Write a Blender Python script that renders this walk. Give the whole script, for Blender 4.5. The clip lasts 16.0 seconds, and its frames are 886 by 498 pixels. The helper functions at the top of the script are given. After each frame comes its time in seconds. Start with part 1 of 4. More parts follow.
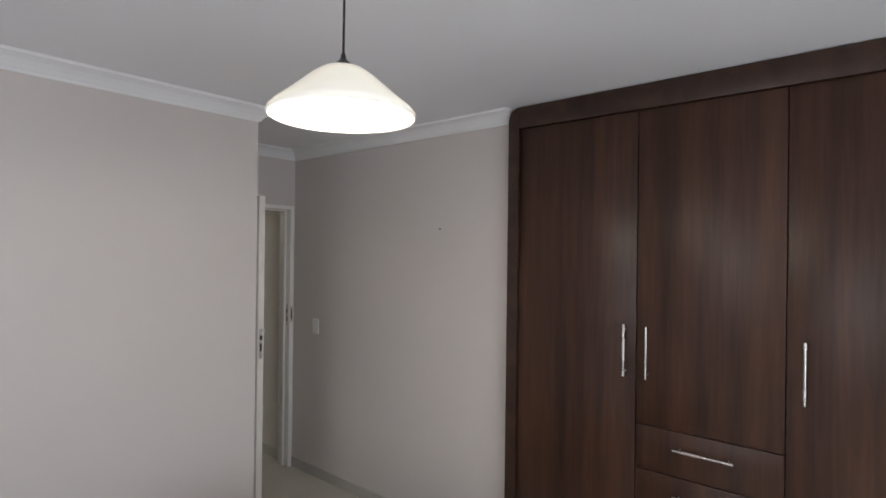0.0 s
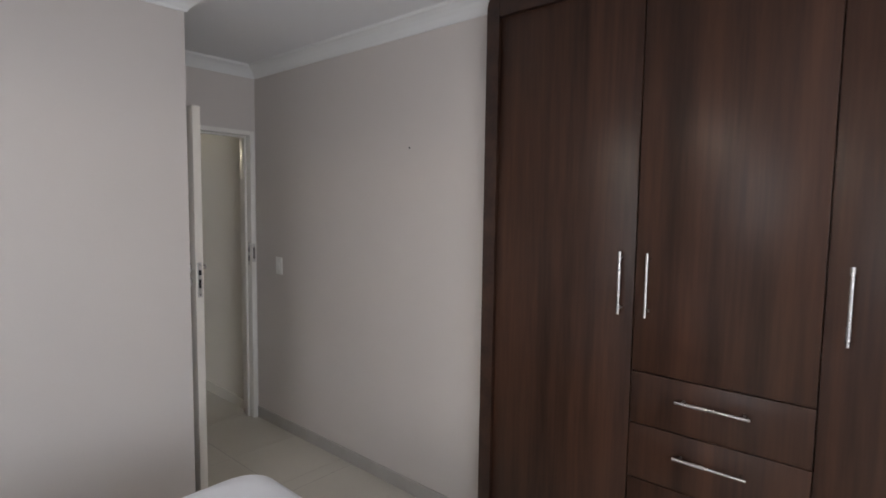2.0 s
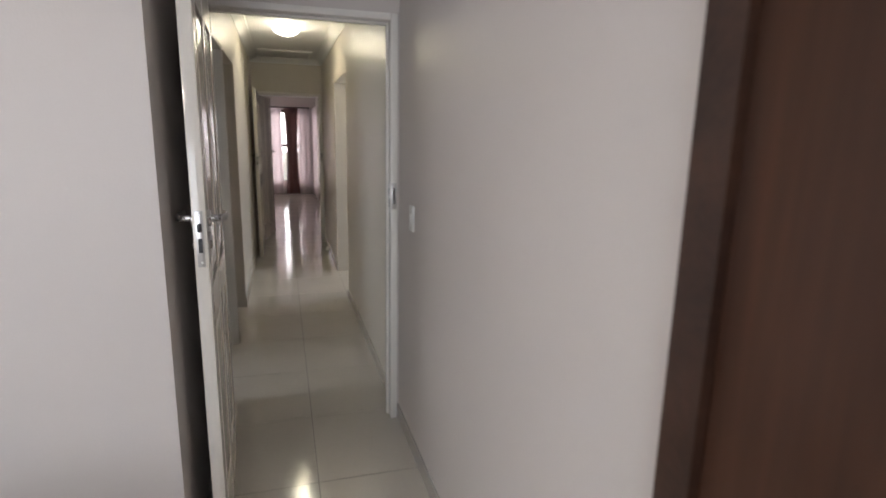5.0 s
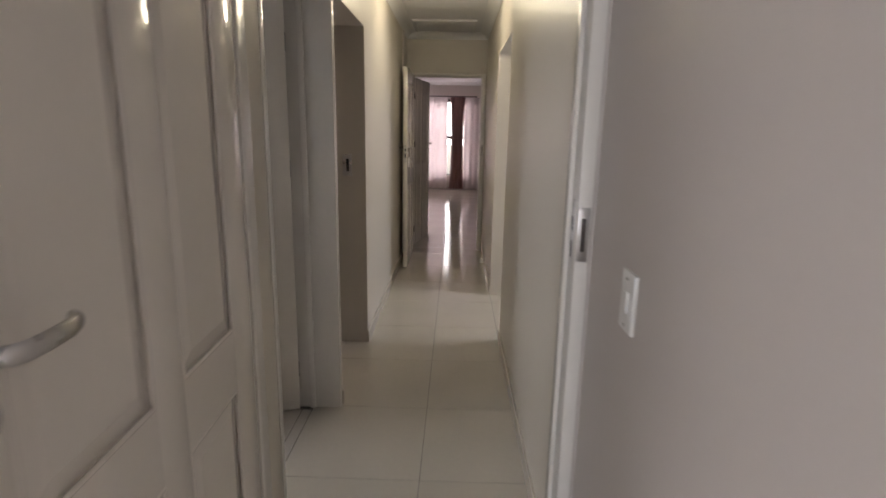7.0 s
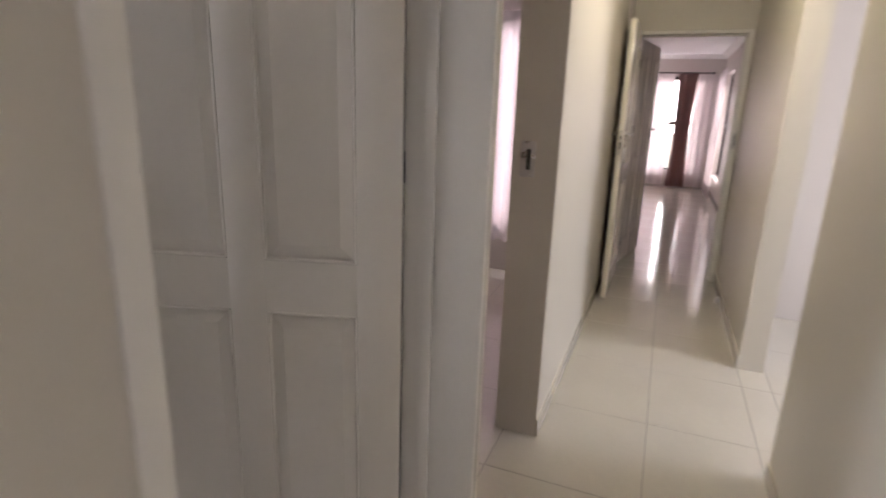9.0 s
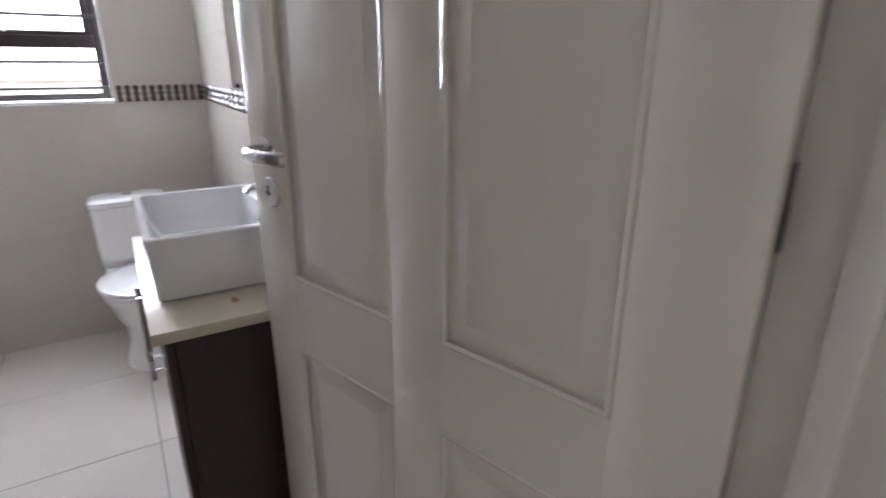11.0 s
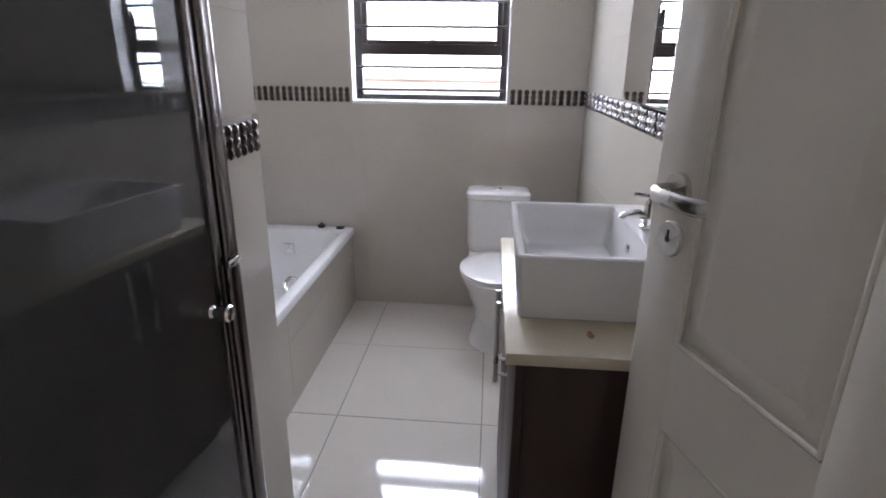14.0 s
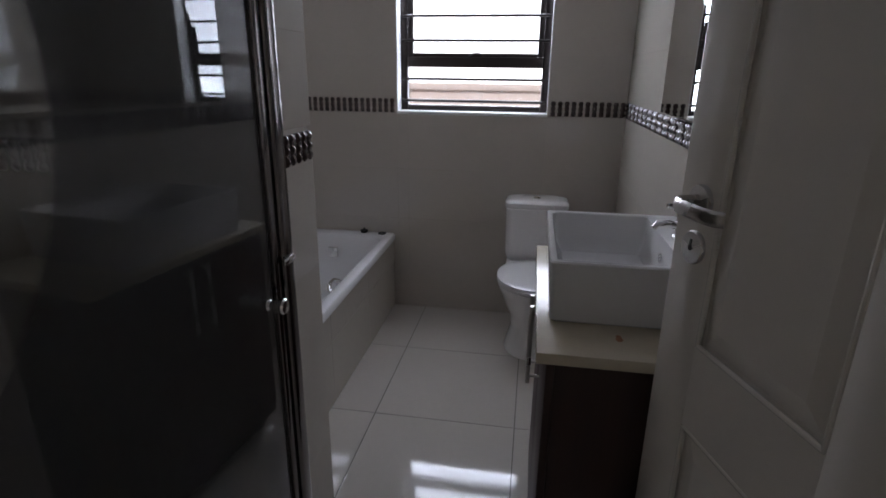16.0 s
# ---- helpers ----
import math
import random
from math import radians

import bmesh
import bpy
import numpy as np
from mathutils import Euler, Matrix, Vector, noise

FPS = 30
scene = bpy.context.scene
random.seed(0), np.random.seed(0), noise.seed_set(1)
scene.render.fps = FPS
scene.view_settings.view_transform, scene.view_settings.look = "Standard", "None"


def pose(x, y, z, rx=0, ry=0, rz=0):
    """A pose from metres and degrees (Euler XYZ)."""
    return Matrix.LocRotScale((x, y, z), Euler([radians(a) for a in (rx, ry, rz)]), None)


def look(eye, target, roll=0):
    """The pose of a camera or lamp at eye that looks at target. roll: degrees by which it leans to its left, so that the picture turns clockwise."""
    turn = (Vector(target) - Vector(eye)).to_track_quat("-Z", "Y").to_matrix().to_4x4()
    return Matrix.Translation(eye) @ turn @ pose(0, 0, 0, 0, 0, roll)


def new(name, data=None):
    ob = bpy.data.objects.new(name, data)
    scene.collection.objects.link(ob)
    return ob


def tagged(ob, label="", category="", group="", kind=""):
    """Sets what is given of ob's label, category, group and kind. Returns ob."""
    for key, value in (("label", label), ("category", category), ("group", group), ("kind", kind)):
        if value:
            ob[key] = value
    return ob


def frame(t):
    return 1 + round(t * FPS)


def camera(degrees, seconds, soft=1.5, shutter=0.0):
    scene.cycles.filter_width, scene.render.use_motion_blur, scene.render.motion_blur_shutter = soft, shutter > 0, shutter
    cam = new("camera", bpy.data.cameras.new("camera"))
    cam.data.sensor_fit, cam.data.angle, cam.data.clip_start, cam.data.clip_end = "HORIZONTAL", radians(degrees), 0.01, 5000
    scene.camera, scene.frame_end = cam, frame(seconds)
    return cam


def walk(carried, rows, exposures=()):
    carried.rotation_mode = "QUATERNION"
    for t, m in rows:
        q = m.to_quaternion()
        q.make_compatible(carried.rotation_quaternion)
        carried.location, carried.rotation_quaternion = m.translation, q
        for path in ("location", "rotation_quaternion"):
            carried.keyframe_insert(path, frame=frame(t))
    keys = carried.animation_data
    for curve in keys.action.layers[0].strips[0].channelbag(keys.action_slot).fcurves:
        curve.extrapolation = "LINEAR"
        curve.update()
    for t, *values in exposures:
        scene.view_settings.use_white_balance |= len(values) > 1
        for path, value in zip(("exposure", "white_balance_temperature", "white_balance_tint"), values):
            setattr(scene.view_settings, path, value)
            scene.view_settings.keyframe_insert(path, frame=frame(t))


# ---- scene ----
cam = camera(79.1, 16.0, soft=1.7, shutter=0.5)
PATH = [
    (0, (-2.479, -3.691, 1.735), (-0.961, -2.389, 1.737), 0.7),
    (0.5, (-2.448, -3.676, 1.698), (-0.926, -2.378, 1.691), 0.7),
    (1, (-2.378, -3.651, 1.659), (-0.854, -2.356, 1.623), 0.7),
    (1.5, (-2.219, -3.6, 1.611), (-0.697, -2.305, 1.529), 0.8),
    (2, (-2.007, -3.539, 1.562), (-0.507, -2.225, 1.402), 0.8),
    (2.5, (-1.743, -3.441, 1.524), (-0.316, -2.059, 1.291), 0.8),
    (3, (-1.437, -3.37, 1.507), (-0.121, -1.893, 1.214), 0.9),
    (3.2, (-1.318, -3.342, 1.515), (-0.062, -1.817, 1.206), 0.9),
    (5.5, (-0.435, -2.33, 1.491), (-0.068, -0.408, 1.076), 1.1),
    (6, (-0.353, -1.977, 1.481), (-0.161, -0.031, 1.061), 1.0),
    (6.5, (-0.323, -1.624, 1.459), (-0.277, 0.327, 1.024), 1.1),
    (7, (-0.335, -1.269, 1.451), (-0.374, 0.682, 1.012), 1.1),
    (7.5, (-0.319, -0.897, 1.423), (-0.5, 1.046, 0.985), 1.1),
    (8, (-0.368, -0.563, 1.416), (-0.697, 1.357, 0.962), 1.3),
    (10.5, (-0.811, 0.77, 1.36), (-2.238, 2.028, 0.743), 1.0),
    (11, (-0.899, 0.823, 1.363), (-2.517, 1.804, 0.713), 0.1),
    (11.5, (-0.945, 0.84, 1.372), (-2.682, 1.574, 0.706), 0.2),
    (12, (-0.982, 0.84, 1.377), (-2.792, 1.367, 0.708), 0.4),
    (12.5, (-1.047, 0.813, 1.368), (-2.908, 1.126, 0.705), 0.4),
    (13, (-1.054, 0.79, 1.378), (-2.939, 0.907, 0.719), 0.7),
    (13.5, (-1.06, 0.783, 1.382), (-2.949, 0.74, 0.727), 0.6),
    (14, (-1.062, 0.773, 1.39), (-2.946, 0.614, 0.738), 0.7),
    (14.5, (-1.06, 0.768, 1.391), (-2.939, 0.528, 0.747), 0.7),
    (15, (-1.048, 0.774, 1.396), (-2.922, 0.492, 0.758), 0.7),
    (15.5, (-1.03, 0.784, 1.399), (-2.904, 0.48, 0.768), 0.7),
    (16, (-0.987, 0.784, 1.406), (-2.862, 0.48, 0.782), 0.7),
]
EXPOSURES = [(0, 0.3, 6450, 14), (3, 0.35, 6450, 14.5), (5.5, 0.8, 6450, 15.5), (6.5, 0.78, 6650, 17), (8, 1.38, 6700, 20), (10.5, 1.8, 6080, 19), (11.5, 1.68, 6050, 18.5), (12, 1.93, 6050, 19.5), (12.5, 2.02, 6050, 20), (14.5, 0.95, 6050, 18.5), (16, -0.12, 6050, 18.5)]
walk(cam, [(t, look(eye, target, roll)) for t, eye, target, roll in PATH], EXPOSURES)



# ---- world and large lights ----
world = bpy.data.worlds.new("sky_world")
scene.world = world
world.use_nodes = True
wn = world.node_tree.nodes
sky = wn.new("ShaderNodeTexSky")
sky.sky_type, sky.sun_disc = "NISHITA", False
sky.sun_elevation, sky.sun_rotation = radians(45), radians(90)
wn["Background"].inputs["Strength"].default_value = 0.12
world.node_tree.links.new(sky.outputs[0], wn["Background"].inputs["Color"])
sun_data = bpy.data.lights.new("sun", "SUN")
sun_data.energy, sun_data.angle, sun_data.color = 2.5, radians(0.5), (1.0, 0.95, 0.88)
sun = new("sun", sun_data)
sun.matrix_world = look((0, 0, 10), (-2.0, 0.15, 8.0))


def window_light(x, y, z, tx, ty, tz, w, h, power, tint):
    d = bpy.data.lights.new("window_light", "AREA")
    d.shape, d.size, d.size_y, d.energy, d.color = "RECTANGLE", w, h, power, tint
    o = new("window_light", d)
    o.matrix_world = look((x, y, z), (tx, ty, tz))
    return o


DAY = (0.86, 0.93, 1.0)
window_light(-2.1, -5.18, 1.35, -2.1, 0, 1.35, 2.3, 1.5, 36, DAY)
# fill lamp at an invented west window, brightens the wall beside the wardrobe
window_light(-4.38, -2.9, 1.5, 0, -2.6, 1.2, 1.3, 1.1, 8, DAY)
window_light(-4.14, 0.435, 1.65, 0, 0.435, 1.45, 0.8, 0.85, 20, DAY)
window_light(-2.0, 4.62, 1.25, -2.0, 0, 1.0, 1.5, 1.6, 13, (1.0, 0.95, 0.97))
window_light(-1.2, 11.78, 1.25, -1.2, 0, 1.1, 2.2, 1.7, 18, (1.0, 0.93, 0.93))
window_light(0.4, 10.55, 1.25, -3, 10.4, 1.0, 1.3, 1.7, 6, (1.0, 0.93, 0.93))
# added fill through the east doorway, from a window that is out of view
window_light(2.93, 2.8, 1.5, 0, 2.8, 1.3, 1.1, 1.2, 20, DAY)


def lamp_bulb(x, y, z, power, tint, r):
    d = bpy.data.lights.new("bulb_light", "POINT")
    d.energy, d.color, d.shadow_soft_size = power, tint, r
    o = new("bulb_light", d)
    o.location = (x, y, z)


lamp_bulb(-1.56, -2.54, 2.10, 5.0, (1.0, 0.93, 0.8), 0.04)
lamp_bulb(-0.475, 2.85, 2.36, 4.6, (1.0, 0.92, 0.62), 0.05)


# ---- materials ----
def material(name, base, rough=0.5, metal=0.0, vary=0.06, scale=6.0, fine=60.0, bump=0.02, spec=0.5, coat=0.0, stretch=None, dirt=0.0):
    m = bpy.data.materials.new(name)
    m.use_nodes = True
    nt = m.node_tree
    b = nt.nodes["Principled BSDF"]
    b.inputs["Metallic"].default_value = metal
    b.inputs["Specular IOR Level"].default_value = spec
    b.inputs["Coat Weight"].default_value = coat
    b.inputs["Coat Roughness"].default_value = 0.08
    tc = nt.nodes.new("ShaderNodeTexCoord")
    mp = nt.nodes.new("ShaderNodeMapping")
    nt.links.new(tc.outputs["Object"], mp.inputs["Vector"])
    if stretch:
        mp.inputs["Scale"].default_value = stretch
    n1 = nt.nodes.new("ShaderNodeTexNoise")
    n1.inputs["Scale"].default_value, n1.inputs["Detail"].default_value = scale, 5
    n2 = nt.nodes.new("ShaderNodeTexNoise")
    n2.inputs["Scale"].default_value, n2.inputs["Detail"].default_value = fine, 4
    for n in (n1, n2):
        nt.links.new(mp.outputs[0], n.inputs["Vector"])
    info = nt.nodes.new("ShaderNodeObjectInfo")
    mix = nt.nodes.new("ShaderNodeMath")
    mix.operation = "MULTIPLY_ADD"
    nt.links.new(n2.outputs["Fac"], mix.inputs[0])
    mix.inputs[1].default_value = 0.4
    nt.links.new(n1.outputs["Fac"], mix.inputs[2])
    ramp = nt.nodes.new("ShaderNodeValToRGB")
    ramp.color_ramp.elements[0].position, ramp.color_ramp.elements[1].position = 0.4, 1.0
    lo = [max(0, c * (1 - vary)) for c in base]
    hi = [min(1, c * (1 + vary)) for c in base]
    ramp.color_ramp.elements[0].color, ramp.color_ramp.elements[1].color = (*lo, 1), (*hi, 1)
    nt.links.new(mix.outputs[0], ramp.inputs[0])
    nt.links.new(ramp.outputs[0], b.inputs["Base Color"])
    rr = nt.nodes.new("ShaderNodeMapRange")
    rr.inputs["To Min"].default_value, rr.inputs["To Max"].default_value = rough * 0.85, min(1, rough * 1.2)
    nt.links.new(n1.outputs["Fac"], rr.inputs["Value"])
    nt.links.new(rr.outputs[0], b.inputs["Roughness"])
    if bump:
        bp = nt.nodes.new("ShaderNodeBump")
        bp.inputs["Strength"].default_value, bp.inputs["Distance"].default_value = bump, 0.01
        nt.links.new(n2.outputs["Fac"], bp.inputs["Height"])
        nt.links.new(bp.outputs[0], b.inputs["Normal"])
    return m


def wood(name, dark, light, rough, along="z", wide=9):
    """Wood-grain laminate: long bands and fine pores along one axis."""
    m = material(name, light, rough, bump=0.0)
    nt = m.node_tree
    b = nt.nodes["Principled BSDF"]
    tc, mp = nt.nodes["Texture Coordinate"], nt.nodes.new("ShaderNodeMapping")
    nt.links.new(tc.outputs["Object"], mp.inputs["Vector"])
    mp.inputs["Scale"].default_value = (wide, wide, 0.5) if along == "z" else (0.5, wide, wide)
    info = nt.nodes.new("ShaderNodeObjectInfo")
    add = nt.nodes.new("ShaderNodeVectorMath")
    sc = nt.nodes.new("ShaderNodeMath")
    sc.operation, sc.inputs[1].default_value = "MULTIPLY", 30.0
    nt.links.new(info.outputs["Random"], sc.inputs[0])
    nt.links.new(mp.outputs[0], add.inputs[0])
    nt.links.new(sc.outputs[0], add.inputs[1])
    a = nt.nodes.new("ShaderNodeTexNoise")
    a.inputs["Scale"].default_value, a.inputs["Detail"].default_value, a.inputs["Distortion"].default_value = 1.1, 6, 0.15
    c = nt.nodes.new("ShaderNodeTexNoise")
    c.inputs["Scale"].default_value, c.inputs["Detail"].default_value = 9.0, 5
    for n in (a, c):
        nt.links.new(add.outputs[0], n.inputs["Vector"])
    ma = nt.nodes.new("ShaderNodeMath")
    ma.operation, ma.inputs[1].default_value = "MULTIPLY_ADD", 0.35
    nt.links.new(c.outputs["Fac"], ma.inputs[0])
    nt.links.new(a.outputs["Fac"], ma.inputs[2])
    ramp = nt.nodes.new("ShaderNodeValToRGB")
    e = ramp.color_ramp.elements
    e[0].position, e[0].color = 0.45, (*dark, 1)
    e[1].position, e[1].color = 0.92, (*light, 1)
    nt.links.new(ma.outputs[0], ramp.inputs[0])
    nt.links.new(ramp.outputs[0], b.inputs["Base Color"])
    bp = nt.nodes.new("ShaderNodeBump")
    bp.inputs["Strength"].default_value, bp.inputs["Distance"].default_value = 0.05, 0.003
    nt.links.new(c.outputs["Fac"], bp.inputs["Height"])
    nt.links.new(bp.outputs[0], b.inputs["Normal"])
    return m


def glass_material(name, tint, rough=0.0, haze_lift=0.0):
    """Clear glass; the last argument mixes in a mottled grey haze that lightens dark glass."""
    m = bpy.data.materials.new(name)
    m.use_nodes = True
    nt = m.node_tree
    nt.nodes.remove(nt.nodes["Principled BSDF"])
    tr, gl, mx, fr = (nt.nodes.new("ShaderNode" + k) for k in ("BsdfTransparent", "BsdfGlossy", "MixShader", "Fresnel"))
    tr.inputs["Color"].default_value = (*tint, 1)
    gl.inputs["Roughness"].default_value = rough
    fr.inputs["IOR"].default_value = 1.52
    dbl = nt.nodes.new("ShaderNodeMath")
    dbl.operation, dbl.inputs[1].default_value, dbl.use_clamp = "MULTIPLY", 1.8, True
    nt.links.new(fr.outputs[0], dbl.inputs[0])
    nt.links.new(dbl.outputs[0], mx.inputs[0])
    nt.links.new(tr.outputs[0], mx.inputs[1])
    nt.links.new(gl.outputs[0], mx.inputs[2])
    nt.links.new(mx.outputs[0], nt.nodes["Material Output"].inputs[0])
    if haze_lift:
        # pale diffuse share painted in to lift the dark glass
        mottle, amount, haze, both = (nt.nodes.new("ShaderNode" + k) for k in ("TexNoise", "MapRange", "BsdfDiffuse", "MixShader"))
        mottle.inputs["Scale"].default_value, mottle.inputs["Detail"].default_value = 3.0, 6
        amount.inputs["To Min"].default_value, amount.inputs["To Max"].default_value = haze_lift * 0.6, haze_lift * 1.4
        haze.inputs["Color"].default_value = (0.7, 0.7, 0.7, 1)
        nt.links.new(mottle.outputs["Fac"], amount.inputs["Value"])
        nt.links.new(amount.outputs[0], both.inputs[0])
        nt.links.new(mx.outputs[0], both.inputs[1])
        nt.links.new(haze.outputs[0], both.inputs[2])
        nt.links.new(both.outputs[0], nt.nodes["Material Output"].inputs[0])
    return m


def glow(name, tint, strength):
    m = bpy.data.materials.new(name)
    m.use_nodes = True
    b = m.node_tree.nodes["Principled BSDF"]
    b.inputs["Base Color"].default_value = (0.9, 0.88, 0.82, 1)
    b.inputs["Roughness"].default_value = 0.25
    b.inputs["Emission Color"].default_value = (*tint, 1)
    b.inputs["Emission Strength"].default_value = strength
    return m


def sheer(name, tint, clear):
    m = bpy.data.materials.new(name)
    m.use_nodes = True
    nt = m.node_tree
    nt.nodes.remove(nt.nodes["Principled BSDF"])
    tl, df, tr, m1, m2 = (nt.nodes.new("ShaderNode" + k) for k in ("BsdfTranslucent", "BsdfDiffuse", "BsdfTransparent", "MixShader", "MixShader"))
    tl.inputs["Color"].default_value = df.inputs["Color"].default_value = (*tint, 1)
    m1.inputs[0].default_value, m2.inputs[0].default_value = 0.5, clear
    nt.links.new(tl.outputs[0], m1.inputs[1])
    nt.links.new(df.outputs[0], m1.inputs[2])
    nt.links.new(m1.outputs[0], m2.inputs[1])
    nt.links.new(tr.outputs[0], m2.inputs[2])
    nt.links.new(m2.outputs[0], nt.nodes["Material Output"].inputs[0])
    return m


PAINT = material("beige_wall_paint", (0.61, 0.56, 0.525), 0.42, vary=0.025, scale=1.3, fine=140, bump=0.05, spec=0.35)
CREAM = material("cream_wall_paint", (0.62, 0.575, 0.50), 0.38, vary=0.025, scale=1.3, fine=140, bump=0.05, spec=0.4)
CEIL = material("white_ceiling_paint", (0.80, 0.80, 0.81), 0.7, vary=0.02, scale=1.0, fine=110, bump=0.05)
CORN = material("white_cornice_paint", (0.80, 0.80, 0.79), 0.55, vary=0.02, fine=90, bump=0.02)
GLOSS = material("cream_gloss_enamel", (0.80, 0.75, 0.675), 0.15, vary=0.025, scale=2.0, fine=45, bump=0.025, coat=0.3)
FRAME = material("white_door_frame_enamel", (0.80, 0.77, 0.72), 0.25, vary=0.03, scale=3, fine=50, bump=0.03)
FLOORT = material("polished_cream_porcelain", (0.585, 0.545, 0.475), 0.11, vary=0.05, scale=2.5, fine=45, bump=0.0)
BATHF = material("polished_ivory_porcelain", (0.56, 0.52, 0.465), 0.04, vary=0.04, scale=2.5, fine=45, bump=0.0, coat=0.4)
GROUT = material("beige_floor_grout", (0.27, 0.25, 0.225), 0.9, vary=0.15, fine=200)
DGROUT = material("grey_grout", (0.13, 0.12, 0.11), 0.9, vary=0.2, fine=200)
WGROUT = material("beige_grout", (0.52, 0.475, 0.43), 0.8, vary=0.1, fine=200)
WALLT = material("glossy_beige_wall_tile", (0.48, 0.44, 0.385), 0.09, vary=0.035, scale=1.5, fine=30, bump=0.004, coat=0.25)
SKIRT = material("greige_skirting_tile", (0.45, 0.42, 0.385), 0.2, vary=0.08, scale=5, fine=70)
WARD = wood("dark_walnut_laminate", (0.021, 0.0088, 0.005), (0.078, 0.034, 0.0195), 0.33)
WARDF = wood("dark_walnut_fascia", (0.018, 0.0075, 0.0045), (0.056, 0.025, 0.0145), 0.34, "x")
WARD.node_tree.nodes["Principled BSDF"].inputs["Specular IOR Level"].default_value = 0.35
VENEER = wood("espresso_veneer", (0.024, 0.008, 0.0065), (0.048, 0.016, 0.012), 0.5, "z", 24)
STEEL = material("brushed_steel", (0.56, 0.54, 0.52), 0.27, metal=1.0, vary=0.08, scale=10, fine=150, bump=0.02)
CHROME = material("polished_chrome", (0.72, 0.71, 0.70), 0.08, metal=1.0, vary=0.05, bump=0.0)
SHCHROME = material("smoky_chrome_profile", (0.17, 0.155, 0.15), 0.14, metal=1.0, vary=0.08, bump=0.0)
ALU = material("bronze_aluminium", (0.035, 0.026, 0.024), 0.35, metal=0.3, vary=0.15, fine=120)
BAR = material("dark_burglar_bar_paint", (0.03, 0.024, 0.022), 0.4, vary=0.2)
CERAMIC = material("white_glazed_ceramic", (0.80, 0.79, 0.785), 0.06, vary=0.015, bump=0.0, coat=0.5)
ACRYL = material("white_bath_acrylic", (0.82, 0.82, 0.83), 0.12, vary=0.015, bump=0.0, coat=0.3)
STONE = material("cream_countertop_stone", (0.60, 0.53, 0.40), 0.2, vary=0.07, scale=12, fine=120, bump=0.01)
BLACK = material("black_plastic", (0.012, 0.012, 0.013), 0.35, vary=0.2)
PLASTIC = material("white_switch_plastic", (0.80, 0.79, 0.76), 0.3, vary=0.02)
LINEN = material("white_bed_linen", (0.84, 0.85, 0.89), 0.9, vary=0.04, scale=9, fine=260, bump=0.15)
BASEF = material("grey_bed_base_fabric", (0.35, 0.34, 0.34), 0.95, vary=0.1, fine=300, bump=0.2)
DRAPE = material("brown_satin_drape", (0.27, 0.15, 0.14), 0.5, vary=0.15, scale=4, fine=120)
SHEER = sheer("blush_sheer_curtain", (0.82, 0.765, 0.77), 0.0)
GLASS = glass_material("clear_pane", (0.97, 0.98, 0.98))
# shower glass carries a little painted haze, so it reads less black
SHGLASS = glass_material("shower_glass", (0.93, 0.94, 0.93), haze_lift=0.045)
MIRROR = material("mirror_silver", (0.86, 0.87, 0.87), 0.015, metal=1.0, vary=0.0, bump=0.0)
MOSA = material("pewter_glass_mosaic", (0.13, 0.105, 0.098), 0.16, metal=0.7, vary=0.35, scale=30, fine=90, bump=0.05)
MOSB = material("smoky_brown_mosaic", (0.075, 0.05, 0.045), 0.13, metal=0.55, vary=0.45, scale=30, fine=90, bump=0.05)
MOSC = material("silver_glass_mosaic", (0.31, 0.30, 0.30), 0.16, metal=0.85, vary=0.3, scale=30, fine=90, bump=0.05)
SHADE = glow("lit_opal_lampshade", (1.0, 0.94, 0.72), 0.3)
OPAL = glow("lit_opal_dome", (1.0, 0.97, 0.85), 5.0)
DAYGLOW = glow("bright_outdoor_haze", (1.0, 0.985, 0.97), 3.2)
TERRA = material("terracotta_boundary_plaster", (0.86, 0.72, 0.62), 0.9, vary=0.12, scale=2, fine=40)
GROUND = material("dry_ground", (0.28, 0.25, 0.2), 0.95, vary=0.2, scale=0.8, fine=15)
RUST = material("orange_rust_stain", (0.34, 0.15, 0.07), 0.6, vary=0.3, scale=60)


# ---- mesh helpers ----
def link(name, bm, mat, parent=None, label="", smooth=False):
    me = bpy.data.meshes.new(name)
    bmesh.ops.recalc_face_normals(bm, faces=bm.faces)
    bm.to_mesh(me)
    bm.free()
    me.materials.append(mat)
    if smooth:
        for p in me.polygons:
            p.use_smooth = True
        me.set_sharp_from_angle(angle=radians(38))
    o = new(name, me)
    if parent:
        o.parent = parent
    if label:
        o["label"] = label
    return o


def part(name, bm, mat, parent, label="", smooth=True):
    return link(name, bm, mat, parent, label, smooth)


def thing(name, m, label, category, group="", kind=""):
    e = new(name)
    e.empty_display_size = 0.05
    e.matrix_world = m
    return tagged(e, label, category, group, kind)


def box(bm, x0, x1, y0, y1, z0, z1, r=0.0, seg=2):
    vs = [bm.verts.new((x, y, z)) for x in (x0, x1) for y in (y0, y1) for z in (z0, z1)]
    fs = [(0, 1, 3, 2), (4, 6, 7, 5), (0, 4, 5, 1), (2, 3, 7, 6), (0, 2, 6, 4), (1, 5, 7, 3)]
    faces = [bm.faces.new([vs[i] for i in f]) for f in fs]
    if r > 0:
        es = list({e for f in faces for e in f.edges})
        bmesh.ops.bevel(bm, geom=es, offset=r, segments=seg, affect="EDGES", profile=0.5)
    return bm


def B(*a, **k):
    return box(bmesh.new(), *a, **k)


